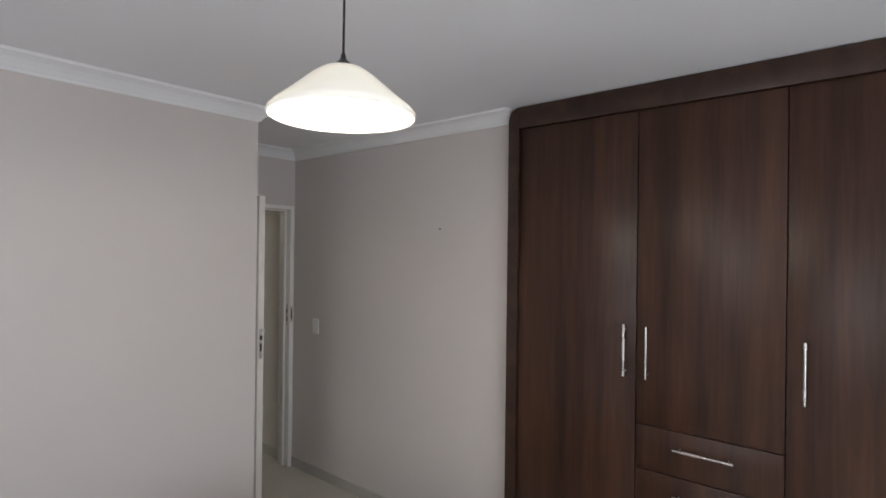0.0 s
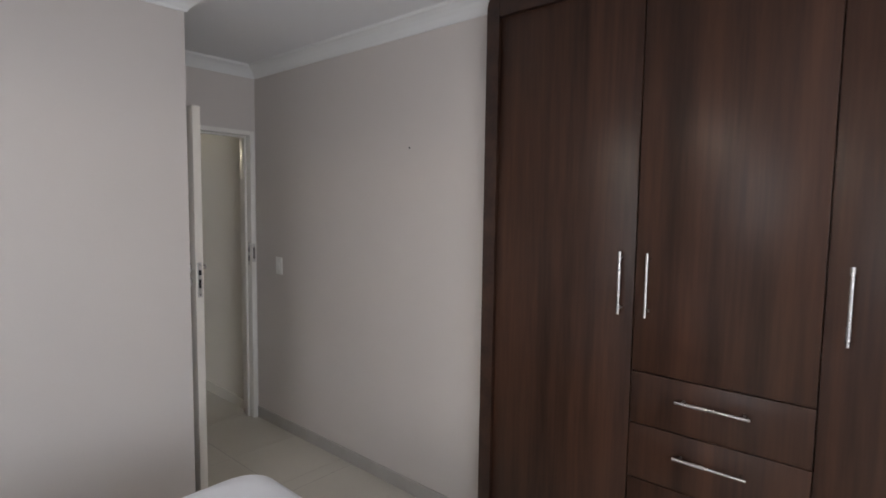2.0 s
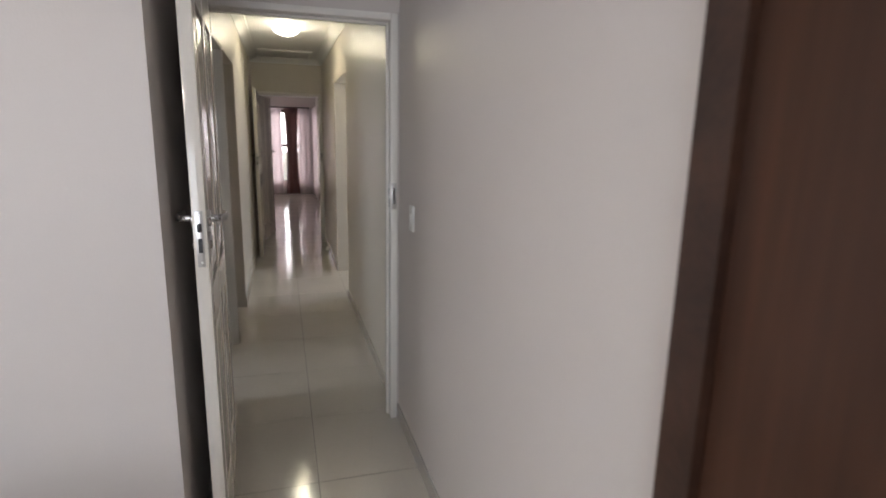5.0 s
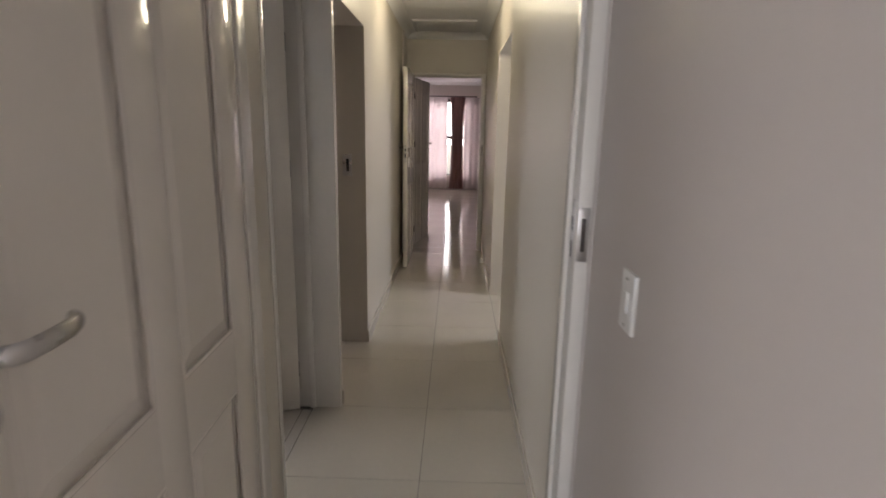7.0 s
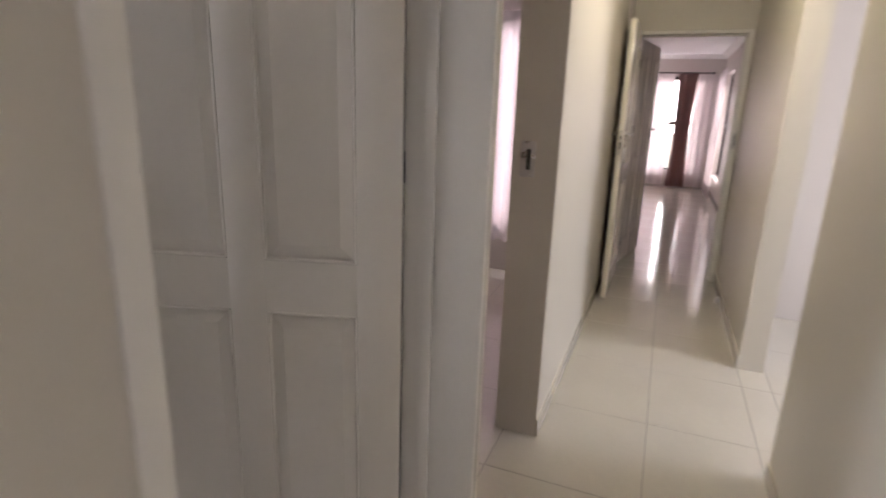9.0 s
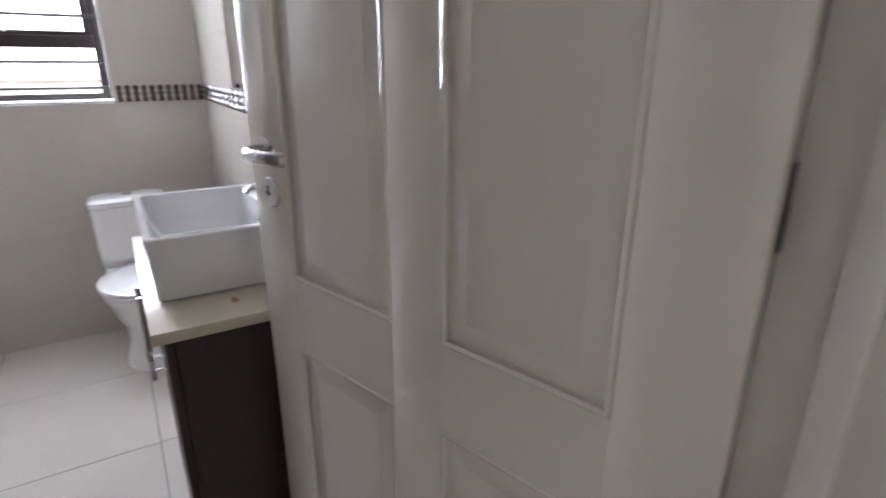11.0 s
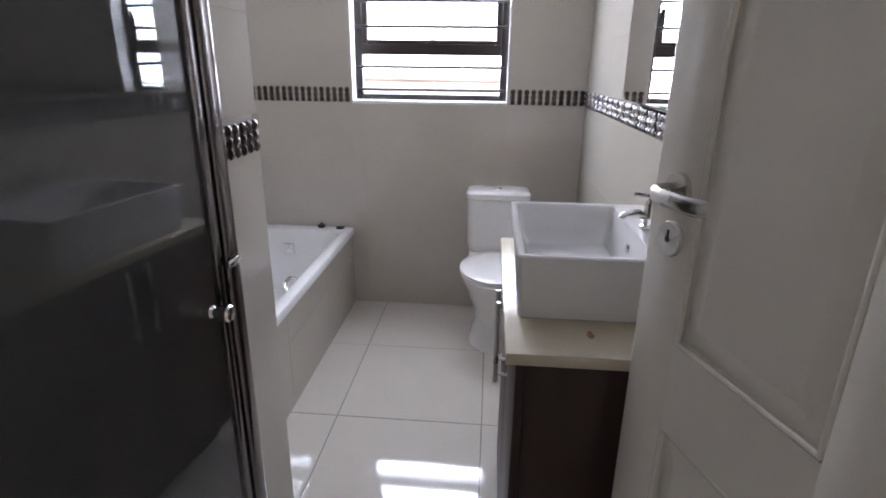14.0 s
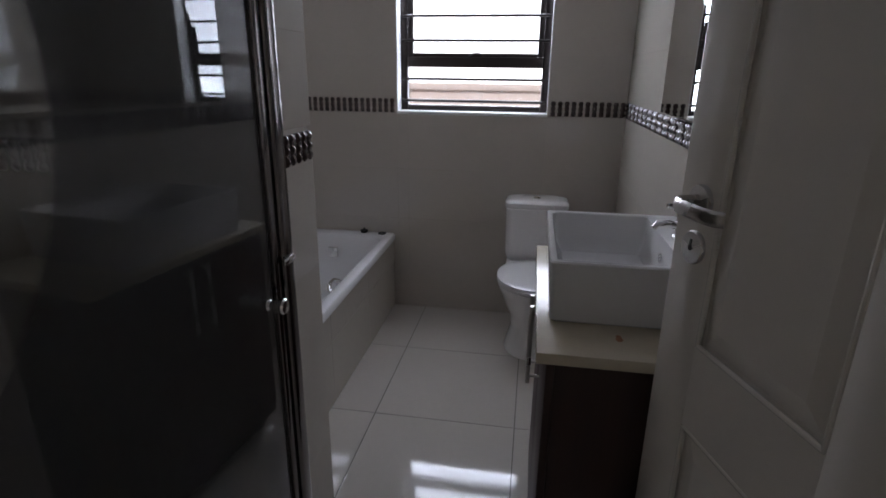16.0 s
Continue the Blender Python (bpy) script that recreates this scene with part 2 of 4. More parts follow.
def loft(bm, rings, cap0=True, cap1=True):
    rows = [[bm.verts.new(p) for p in ring] for ring in rings]
    n = len(rows[0])
    for a, b in zip(rows, rows[1:]):
        for i in range(n):
            bm.faces.new((a[i], a[(i + 1) % n], b[(i + 1) % n], b[i]))
    if cap0:
        bm.faces.new(rows[0][::-1])
    if cap1:
        bm.faces.new(rows[-1])
    return bm


def lathe(bm, prof, seg=32, cap0=False, cap1=False):
    """prof: radius and height pairs, about z."""
    rings = [[(r * math.cos(2 * math.pi * i / seg), r * math.sin(2 * math.pi * i / seg), z) for i in range(seg)] for r, z in prof]
    return loft(bm, rings, cap0, cap1)


def sweep(bm, pts, r, seg=10, flat=1.0, up=(0, 0, 1)):
    """A rod along points; flat scales its section along up."""
    pts = [Vector(p) for p in pts]
    rings = []
    for i, p in enumerate(pts):
        d = (pts[min(i + 1, len(pts) - 1)] - pts[max(i - 1, 0)]).normalized()
        u = Vector(up)
        if abs(d.dot(u)) > 0.98:
            u = Vector((1, 0, 0))
        s = d.cross(u).normalized()
        u = s.cross(d).normalized()
        rings.append([p + s * r * math.cos(a) + u * r * flat * math.sin(a) for a in (2 * math.pi * k / seg for k in range(seg))])
    return loft(bm, rings)


def rounded(x0, x1, y0, y1, r, z, seg=5):
    out = []
    for cx, cy, a0 in ((x1 - r, y1 - r, 0), (x0 + r, y1 - r, 90), (x0 + r, y0 + r, 180), (x1 - r, y0 + r, 270)):
        for k in range(seg + 1):
            a = radians(a0 + 90 * k / seg)
            out.append((cx + r * math.cos(a), cy + r * math.sin(a), z))
    return out


def ellipse(cx, cy, rx, ry, z, n=28):
    return [(cx + rx * math.cos(2 * math.pi * k / n), cy + ry * math.sin(2 * math.pi * k / n), z) for k in range(n)]


H = 2.5        # ceiling
CX = -0.912    # corridor wall
BX = -1.095    # bathroom face of that wall
FX = -4.05     # far wall of the bathroom
BY = 1.275      # bathroom wall behind the vanity
LY = -0.745     # bathroom wall behind the bath
BW = -0.973    # bedroom wall beside the door lobby


def wall(name, blocks, mat, label):
    if len(blocks) == 1:
        return tagged(link(name, B(*blocks[0]), mat), label, "wall", kind="structure")
    w = thing(name, pose(0, 0, 0), label, "wall", kind="structure")
    for b in blocks:
        part("wall_section", B(*b), mat, w, smooth=False)
    return w


# ---- large structure ----
wall("wall_bedroom_east", [(0, 0.15, -2.07, 0.0, 0, H), (0.0, 0.72, -5.2, -4.14, 0, H), (0.64, 0.79, -4.14, -2.07, 0, H), (0.15, 0.64, -2.07, -1.97, 0, H)], PAINT, "smooth beige painted bedroom wall beside the wardrobe")
wall("wall_bedroom_north", [(-4.4, -0.895, BW, BW + 0.13, 0, H)], PAINT, "smooth beige painted bedroom wall with white cornice")
wall("wall_lobby_west", [(-1.02, -0.895, BW + 0.13, 0.0, 0, H)], PAINT, "beige painted side wall of the door lobby")
wall("wall_bedroom_door", [(-1.09, -0.87, 0.0, 0.13, 0, H), (-0.87, -0.02, 0.0, 0.13, 2.065, H), (-0.02, 0.15, 0.0, 0.13, 0, H)], PAINT, "beige painted wall around the bedroom doorway")
# the opening here is added, out of view, to go with the west fill lamp
wall("wall_bedroom_west", [(-4.53, -4.4, -5.35, -3.6, 0, H), (-4.53, -4.4, -2.2, BW + 0.13, 0, H), (-4.53, -4.4, -3.6, -2.2, 0, 0.9), (-4.53, -4.4, -3.6, -2.2, 2.1, H)], PAINT, "plain beige bedroom wall with an unseen opening added for light")
wall("wall_bedroom_south", [(-4.53, -3.3, -5.35, -5.2, 0, H), (-0.9, 0.8, -5.35, -5.2, 0, H), (-3.3, -0.9, -5.35, -5.2, 0, 0.6), (-3.3, -0.9, -5.35, -5.2, 2.1, H)], PAINT, "beige bedroom wall with a window opening")
wall("wall_corridor_west", [(BX, CX, 0.13, 0.365, 0, H), (BX, CX, 0.365, 1.335, 2.066, H), (BX, CX, 1.335, 1.36, 0, H), (BX, CX, 1.36, 2.2, 2.05, H), (BX, CX, 2.2, 5.15, 0, H)], CREAM, "cream painted corridor wall with two doorways")
wall("wall_corridor_east", [(0, 0.13, 0.13, 2.3, 0, H), (0, 0.13, 2.3, 3.35, 2.05, H), (0, 0.13, 3.35, 5.15, 0, H)], CREAM, "cream painted corridor wall with one doorway")
wall("wall_corridor_end", [(-1.03, -0.87, 5.15, 5.29, 0, H), (-0.87, -0.02, 5.15, 5.29, 2.065, H), (-0.02, 0.13, 5.15, 5.29, 0, H)], CREAM, "cream painted wall above the far doorway")
wall("wall_bathroom_south", [(FX - 0.15, BX, LY - 0.06, LY, 0, H)], WGROUT, "bathroom wall behind bath and shower")
wall("wall_bathroom_west", [(FX - 0.15, FX, LY, 0.015, 0, H), (FX - 0.15, FX, 0.855, 1.36, 0, H), (FX - 0.15, FX, 0.015, 0.855, 0, 1.185), (FX - 0.15, FX, 0.015, 0.855, 2.15, H)], WGROUT, "bathroom outer wall with the window opening")
wall("wall_bathroom_north", [(FX, BX - 0.09, BY, 1.36, 0, H), (BX - 0.09, BX, 1.335, 1.36, 0, H), (BX - 0.09, BX, BY, 1.335, 2.066, H)], WGROUT, "bathroom wall behind the vanity")
wall("wall_bathroom_lobby", [(BX - 0.02, BX, LY, 0.365, 0, H), (BX - 0.02, BX, 0.365, BY, 2.066, H)], WGROUT, "bathroom wall around its doorway")
wall("wall_side_room", [(-4.2, -4.05, 1.36, 4.6, 0, H), (-4.2, -2.75, 4.6, 4.75, 0, H), (-1.2, -0.9, 4.6, 4.75, 0, H), (-2.75, -1.2, 4.6, 4.75, 0, 0.35), (-2.75, -1.2, 4.6, 4.75, 2.1, H)], PAINT, "painted wall of the side room with a window")
wall("wall_east_room", [(0.13, 3.0, 1.2, 1.33, 0, H), (0.13, 3.0, 4.4, 4.53, 0, H), (3.0, 3.13, 1.2, 2.2, 0, H), (3.0, 3.13, 3.4, 4.53, 0, H), (3.0, 3.13, 2.2, 3.4, 0, 0.9), (3.0, 3.13, 2.2, 3.4, 2.1, H)], PAINT, "painted wall of the room across the corridor")
wall("wall_lounge", [(-3.2, -1.03, 5.15, 5.29, 0, H), (-3.35, -3.2, 5.15, 11.95, 0, H), (-3.2, -2.4, 11.7, 11.85, 0, H), (0.0, 0.3, 11.7, 11.85, 0, H), (-2.4, 0.0, 11.7, 11.85, 0, 0.35), (-2.4, 0.0, 11.7, 11.85, 2.12, H), (0.3, 0.45, 11.25, 11.85, 0, H), (0.3, 0.45, 9.85, 11.25, 0, 0.35), (0.3, 0.45, 9.85, 11.25, 2.12, H), (0.3, 0.45, 5.29, 9.85, 0, H), (0.13, 0.45, 5.15, 5.29, 0, H)], PAINT, "pale painted wall of the far sitting room")

for nm, r in (("ceiling_bedroom", (-4.5, 0.75, -5.3, BW)), ("ceiling_lobby", (-1.05, 0.75, BW, 0.0)), ("ceiling_corridor", (-1.0, 0.13, 0.0, 5.18)), ("ceiling_bathroom", (-4.15, -1.0, -0.8, 1.33)), ("ceiling_side_room", (-4.15, -1.0, 1.33, 4.7)), ("ceiling_east_room", (0.13, 3.1, 1.25, 4.5)), ("ceiling_lounge", (-3.3, 0.42, 5.18, 11.8))):
    tagged(link(nm, B(*r, H, H + 0.12), CEIL), "smooth white painted ceiling", "ceiling", kind="structure")
tagged(link("ground", B(-60, 60, -60, 60, -0.4, -0.3), GROUND), "dry pale ground outside the house", "ground", kind="structure")
for nm, r in (("subfloor_bedroom", (-4.4, 0.7, -5.25, BW)), ("subfloor_lobby", (-1.0, 0.1, BW, 0.07)), ("subfloor_corridor", (-1.0, 0.1, 0.07, 5.23)), ("subfloor_bathroom", (-4.1, -1.0, -0.8, 1.33)), ("subfloor_side_room", (-4.1, -1.0, 1.33, 4.7)), ("subfloor_east_room", (0.1, 3.05, 1.25, 4.5)), ("subfloor_lounge", (-3.3, 0.4, 5.23, 11.8))):
    tagged(link(nm, B(*r, -0.12, -0.0015), DGROUT if nm == "subfloor_bathroom" else GROUT), "grey grouted floor bed under the tiles", "floor", kind="structure")


def run(name, prof, a, b, side, mat, label, ends=(0, 0), kind_name="cornice"):
    """A moulding from a to b in plan; prof pairs are (out from the wall, height); ends stretch mitres."""
    a, b, s = Vector((*a, 0)), Vector((*b, 0)), Vector((*side, 0))
    d = (b - a).normalized()
    rings = [[p + s * o + d * (sg * e * o) + Vector((0, 0, z)) for o, z in prof] for p, e, sg in ((a, ends[0], 1), (b, ends[1], 1))]
    return tagged(link(name, loft(bmesh.new(), rings), mat, smooth=False), label, kind_name, kind="structure")


COVE = [(0, H), (0, H - 0.072), (0.008, H - 0.072), (0.012, H - 0.062), (0.03, H - 0.042), (0.05, H - 0.026), (0.075, H - 0.014), (0.085, H - 0.012), (0.09, H)]
CL = "white moulded plaster cornice along the ceiling"
run("cornice_bedroom_north", COVE, (-4.4, BW), (-0.895, BW), (0, -1), CORN, CL, (1, 1))
run("cornice_lobby_west", COVE, (-0.895, BW), (-0.895, 0), (1, 0), CORN, CL, (-1, -1))
run("cornice_lobby_door", COVE, (-0.895, 0), (0, 0), (0, -1), CORN, CL, (1, -1))
run("cornice_bedroom_east", COVE, (0, 0), (0, -2.07), (-1, 0), CORN, CL, (1, 0))
run("cornice_bedroom_south", COVE, (-4.4, -5.2), (0.0, -5.2), (0, 1), CORN, CL)
run("cornice_bedroom_west", COVE, (-4.4, -5.2), (-4.4, BW), (1, 0), CORN, CL)
run("cornice_corridor_west", COVE, (CX, 0.13), (CX, 5.15), (1, 0), CORN, CL, (1, -1))
run("cornice_corridor_east", COVE, (0, 0.13), (0, 5.15), (-1, 0), CORN, CL, (1, -1))
run("cornice_corridor_end", COVE, (CX, 5.15), (0, 5.15), (0, -1), CORN, CL, (1, -1))
run("cornice_corridor_start", COVE, (CX, 0.13), (0, 0.13), (0, 1), CORN, CL, (1, -1))
run("cornice_lounge", COVE, (-3.2, 11.7), (0.3, 11.7), (0, -1), CORN, CL, (1, -1))
run("cornice_lounge_east", COVE, (0.3, 5.29), (0.3, 11.7), (-1, 0), CORN, CL, (0, -1))
BASE = [(0, 0.001), (0.009, 0.001), (0.009, 0.076), (0.006, 0.08), (0, 0.08)]
SL = "greige tile skirting along the wall"
for nm, a, b, s in (("baseboard_bedroom_east", (0, -2.07), (0, 0), (-1, 0)), ("baseboard_bedroom_north", (-4.4, BW), (-0.895, BW), (0, -1)), ("baseboard_lobby_west", (-0.895, BW), (-0.895, 0), (1, 0)),
                    ("baseboard_corridor_east", (0, 0.16), (0, 2.3), (-1, 0)), ("baseboard_corridor_east_far", (0, 3.35), (0, 5.15), (-1, 0)), ("baseboard_corridor_west", (CX, 2.2), (CX, 5.15), (1, 0)),
                    ("baseboard_corridor_west_near", (CX, 1.34), (CX, 1.36), (1, 0)), ("baseboard_lounge", (-3.2, 11.7), (0.3, 11.7), (0, -1)), ("baseboard_lounge_east", (0.3, 5.29), (0.3, 11.7), (-1, 0))):
    cream = "corridor" in nm
    run(nm, BASE, a, b, s, FLOORT if cream else SKIRT, "cream tile skirting along the wall" if cream else SL, kind_name="skirting")


# ---- doors ----
def door_frame(name, m, w, depth, label, strike):
    """Lining and stops of a doorway; local x across the opening from the hinge, y through the wall, z up."""
    f = thing(name, m, label, "door frame", kind="structure")
    part("jamb", B(-0.035, 0.0, -0.012, depth, 0, 2.065, 0.004), FRAME, f)
    part("jamb", B(w, w + 0.035, -0.012, depth, 0, 2.065, 0.004), FRAME, f)
    part("head", B(0.0, w, -0.012, depth, 2.035, 2.066, 0.004), FRAME, f)
    part("door_stop", B(0.0, 0.012, 0.045, 0.075, 0, 2.035, 0.003), FRAME, f)
    part("door_stop", B(w - 0.012, w, 0.045, 0.075, 0, 2.035, 0.003), FRAME, f)
    part("door_stop", B(0.012, w - 0.012, 0.045, 0.075, 2.022, 2.035, 0.003), FRAME, f)
    if strike:
        s = part("strike_plate", B(w - 0.0025, w + 0.001, 0.008, 0.034, 1.12, 1.29, 0.0008), STEEL, f, "brushed steel strike plate")
        part("latch_hole", B(w - 0.0032, w - 0.002, 0.014, 0.028, 1.215, 1.25), BLACK, s)
        part("strike_lip", B(w + 0.003, w + 0.029, -0.0145, -0.011, 1.145, 1.275, 0.0008), STEEL, f, "brushed steel strike lip")
        part("lip_slot", B(w + 0.011, w + 0.021, -0.0152, -0.0143, 1.17, 1.25), SHCHROME, f)
        part("bolt_hole", B(w - 0.0032, w - 0.002, 0.014, 0.028, 1.15, 1.19), BLACK, s)
    return f


def panel_field(bm, x0, x1, z0, z1, y0, y1):
    """A raised-and-fielded panel between two depths."""
    e = 0.045
    for s, yy in ((-1, y0), (1, y1)):
        out = [bm.verts.new((x, yy + s * -0.008, z)) for x, z in ((x0, z0), (x1, z0), (x1, z1), (x0, z1))]
        mid = [bm.verts.new((x, yy + s * -0.010, z)) for x, z in ((x0 + 0.012, z0 + 0.012), (x1 - 0.012, z0 + 0.012), (x1 - 0.012, z1 - 0.012), (x0 + 0.012, z1 - 0.012))]
        inn = [bm.verts.new((x, yy + s * -0.003, z)) for x, z in ((x0 + e, z0 + e), (x1 - e, z0 + e), (x1 - e, z1 - e), (x0 + e, z1 - e))]
        for a, b in ((out, mid), (mid, inn)):
            for i in range(4):
                bm.faces.new((a[i], a[(i + 1) % 4], b[(i + 1) % 4], b[i]))
        bm.faces.new(inn)
    return bm


def lever(parent, x, z, side, y):
    """Rose, lever and keyhole rose on one face; side is +1 or -1 in local y; the grip runs towards the hinge."""
    h = part("door_handle", lathe(bmesh.new(), [(0.0, 0.0), (0.026, 0.0), (0.027, 0.004), (0.025, 0.009), (0.0, 0.010)], 28), STEEL, parent, "brushed steel lever handle")
    h.matrix_local = pose(x, y, z, -90 * side)
    pts = [(0, 0, 0.008), (0, 0, 0.030), (-0.004, 0, 0.043), (-0.016, 0, 0.050), (-0.045, 0, 0.052), (-0.08, 0, 0.051), (-0.1, 0, 0.045), (-0.106, 0, 0.036)]
    part("lever", sweep(bmesh.new(), pts, 0.0065, 12, 1.75, (0, 1, 0)), STEEL, h)
    k = part("keyhole_rose", lathe(bmesh.new(), [(0.0, 0.0), (0.026, 0.0), (0.027, 0.004), (0.025, 0.008), (0.0, 0.009)], 28), STEEL, parent, "round brushed steel keyhole rose")
    k.matrix_local = pose(x, y, z - 0.072, -90 * side)
    hole = bmesh.new()
    box(hole, -0.0025, 0.0025, -0.014, 0.002, 0.0085, 0.0098)
    lathe(hole, [(0.0, 0.0098), (0.0048, 0.0098), (0.0048, 0.0085), (0.0, 0.0085)], 14)
    part("keyhole", hole, BLACK, k)


def door_leaf(name, m, label, w=0.813, lz=1.25):
    d = thing(name, m, label, "door", "panelled doors")
    t = 0.04
    zs = (0.008, 0.2, 0.86, 1.0, 1.9, 2.032)
    xs = (0.0, 0.113, 0.36, 0.457, w - 0.1, w)
    for i in (0, 2, 4):
        part("stile", B(xs[i], xs[i + 1], 0, t, zs[0], zs[5], 0.002), GLOSS, d)
    for c in (1, 3):
        for r in (0, 2, 4):
            part("rail", B(xs[c] - 0.001, xs[c + 1] + 0.001, 0.0006, t - 0.0006, zs[r], zs[r + 1], 0.0), GLOSS, d)
        for r in (1, 3):
            part("panel", panel_field(bmesh.new(), xs[c] - 0.002, xs[c + 1] + 0.002, zs[r] - 0.002, zs[r + 1] + 0.002, 0.0, t), GLOSS, d, smooth=False)
            for yy, s in ((0.0, -1), (t, 1)):
                bead = bmesh.new()
                p = [(xs[c] + 0.004, yy + s * -0.003, zs[r] + 0.004), (xs[c + 1] - 0.004, yy + s * -0.003, zs[r] + 0.004), (xs[c + 1] - 0.004, yy + s * -0.003, zs[r + 1] - 0.004), (xs[c] + 0.004, yy + s * -0.003, zs[r + 1] - 0.004)]
                for i in range(4):
                    sweep(bead, [p[i], p[(i + 1) % 4]], 0.0045, 8)
                part("moulding", bead, GLOSS, d)
    lever(d, w - 0.06, lz, -1, 0.0)
    lever(d, w - 0.06, lz, 1, t)
    lp = part("lock_plate", B(w - 0.001, w + 0.002, 0.009, 0.031, lz - 0.145, lz + 0.03, 0.0006), STEEL, d, "steel mortice lock plate")
    part("latch", B(w + 0.0015, w + 0.009, 0.013, 0.027, lz - 0.035, lz - 0.008, 0.003), BLACK, lp)
    part("deadbolt_slot", B(w + 0.0015, w + 0.0028, 0.014, 0.026, lz - 0.1, lz - 0.055), BLACK, lp)
    for zz in (lz - 0.132, lz + 0.018):
        part("screw", lathe(bmesh.new(), [(0.0, 0.003), (0.004, 0.003), (0.004, 0.0)], 10), STEEL, lp).matrix_local = pose(w, 0.02, zz, 0, 90)
    for z in (0.22, 1.25, 1.82):
        hg = part("hinge", sweep(bmesh.new(), [(-0.003, -0.006, z - 0.038), (-0.003, -0.006, z + 0.038)], 0.0055, 10), ALU, d, "dark butt hinge")
        part("hinge_leaf", B(-0.0025, -0.0004, 0.0, 0.014, z - 0.038, z + 0.038), ALU, hg)
    return d


door_frame("door_frame_bedroom", pose(-0.865, 0.0, 0), 0.82, 0.142, "white painted wooden frame of the bedroom doorway", True)
door_leaf("panel_door", pose(-0.866, -0.04, 0, 0, 0, -87.4), "open cream gloss four-panel bedroom door with steel lever", 0.84, 1.235)
door_frame("door_frame_bathroom", pose(BX - 0.02, 1.30, 0, 0, 0, -90), 0.90, 0.207, "white painted wooden frame of the bathroom doorway", True)
door_leaf("panel_door", pose(-1.125, 1.3, 0, 0, 0, -163.2), "cream gloss four-panel bathroom door standing open against the vanity", 0.813, 1.225)
door_frame("door_frame_far", pose(-0.865, 5.15, 0), 0.82, 0.152, "white painted wooden frame of the far doorway", True)
door_leaf("panel_door", pose(-0.865, 5.13, 0, 0, 0, -90), "open white panelled door at the corridor end", 0.9)
door_leaf("panel_door", pose(-0.84, 5.33, 0, 0, 0, 80), "white panelled door with a dark lever standing open in the sitting room")


# ---- bedroom ----
def bar_handle(parent, a, b, out):
    """A steel bar on two posts, from a to b, standing off along out."""
    a, b, o = Vector(a), Vector(b), Vector(out)
    d = (b - a).normalized()
    h = part("handle", sweep(bmesh.new(), [a + o, b + o], 0.006, 12), STEEL, parent, "brushed steel bar handle")
    for p in (a + d * 0.022, b - d * 0.022):
        part("post", sweep(bmesh.new(), [p, p + o], 0.0045, 10), STEEL, h)
    return h


wr = thing("wardrobe", pose(0, -2.07, 0), "built-in dark walnut laminate wardrobe with drawers and steel bar handles", "wardrobe")
WY = (-0.065, -0.70, -1.282, -1.91)   # door joints along the front
FR = -0.056                            # face of the fascia
bmf = bmesh.new()
prof = [(0.0, 0.0), (0.0, H - 0.075), (-0.006, H - 0.045), (-0.022, H - 0.022), (-0.045, H - 0.008), (-0.065, H - 0.004), (-0.065, 0.0)]
loft(bmf, [[(FR, y, z) for y, z in prof], [(-0.008, y, z) for y, z in prof]])
part("side_stile", bmf, WARDF, wr, "dark stile with a rounded top corner", smooth=False)
part("side_stile", B(FR, -0.008, -2.046, -1.91, 0.0, H - 0.004, 0.002), WARDF, wr)
part("top_fascia", B(FR, -0.008, -1.91, -0.065, 2.383, H - 0.004, 0.003), WARDF, wr, "dark fascia reaching the ceiling")
part("plinth", B(FR + 0.02, 0.02, -1.91, -0.065, 0.0, 0.09, 0.002), WARDF, wr)
part("carcass", B(0.0, 0.62, -2.04, -0.004, 0.0, H - 0.006), WARDF, wr)
for i in range(3):
    y1, y0 = WY[i] - 0.002, WY[i + 1] + 0.002
    if i == 1:
        d = part("door", B(-0.042, -0.022, y0, y1, 0.957, 2.38, 0.0018), WARD, wr)
        bar_handle(d, (-0.042, y1 - 0.052, 1.166), (-0.042, y1 - 0.052, 1.402), (-0.032, 0, 0))
        for z0, z1 in ((0.759, 0.953), (0.546, 0.755), (0.32, 0.542), (0.094, 0.316)):
            w = part("drawer_front", B(-0.042, -0.022, y0, y1, z0, z1, 0.0018), WARD, wr)
            bar_handle(w, (-0.042, (y0 + y1) / 2 + 0.118, (z0 + z1) / 2 + 0.025), (-0.042, (y0 + y1) / 2 - 0.118, (z0 + z1) / 2 + 0.025), (-0.032, 0, 0))
    else:
        d = part("door", B(-0.042, -0.022, y0, y1, 0.094, 2.38, 0.0018), WARD, wr)
        yy = y0 + 0.046 if i == 0 else y1 - 0.062
        bar_handle(d, (-0.042, yy, 1.166), (-0.042, yy, 1.402), (-0.032, 0, 0))

pl = thing("pendant_lamp", pose(-1.56, -2.54, 0.037), "lit opal glass cone pendant hanging on a black cord", "ceiling lamp")
outer = [(0.03, 2.186), (0.055, 2.18), (0.085, 2.16), (0.145, 2.108), (0.185, 2.076), (0.196, 2.064), (0.198, 2.054), (0.195, 2.05)]
inner = [(0.189, 2.056), (0.181, 2.071), (0.142, 2.102), (0.082, 2.153), (0.053, 2.172), (0.028, 2.178)]
part("shade", lathe(bmesh.new(), outer + inner, 56), SHADE, pl, "opal glass cone shade, lit")
part("cap", lathe(bmesh.new(), [(0.0, 2.222), (0.006, 2.222), (0.008, 2.208), (0.012, 2.204), (0.02, 2.197), (0.028, 2.186), (0.026, 2.183), (0.0, 2.183)], 28), BLACK, pl, "black plastic lamp cap")
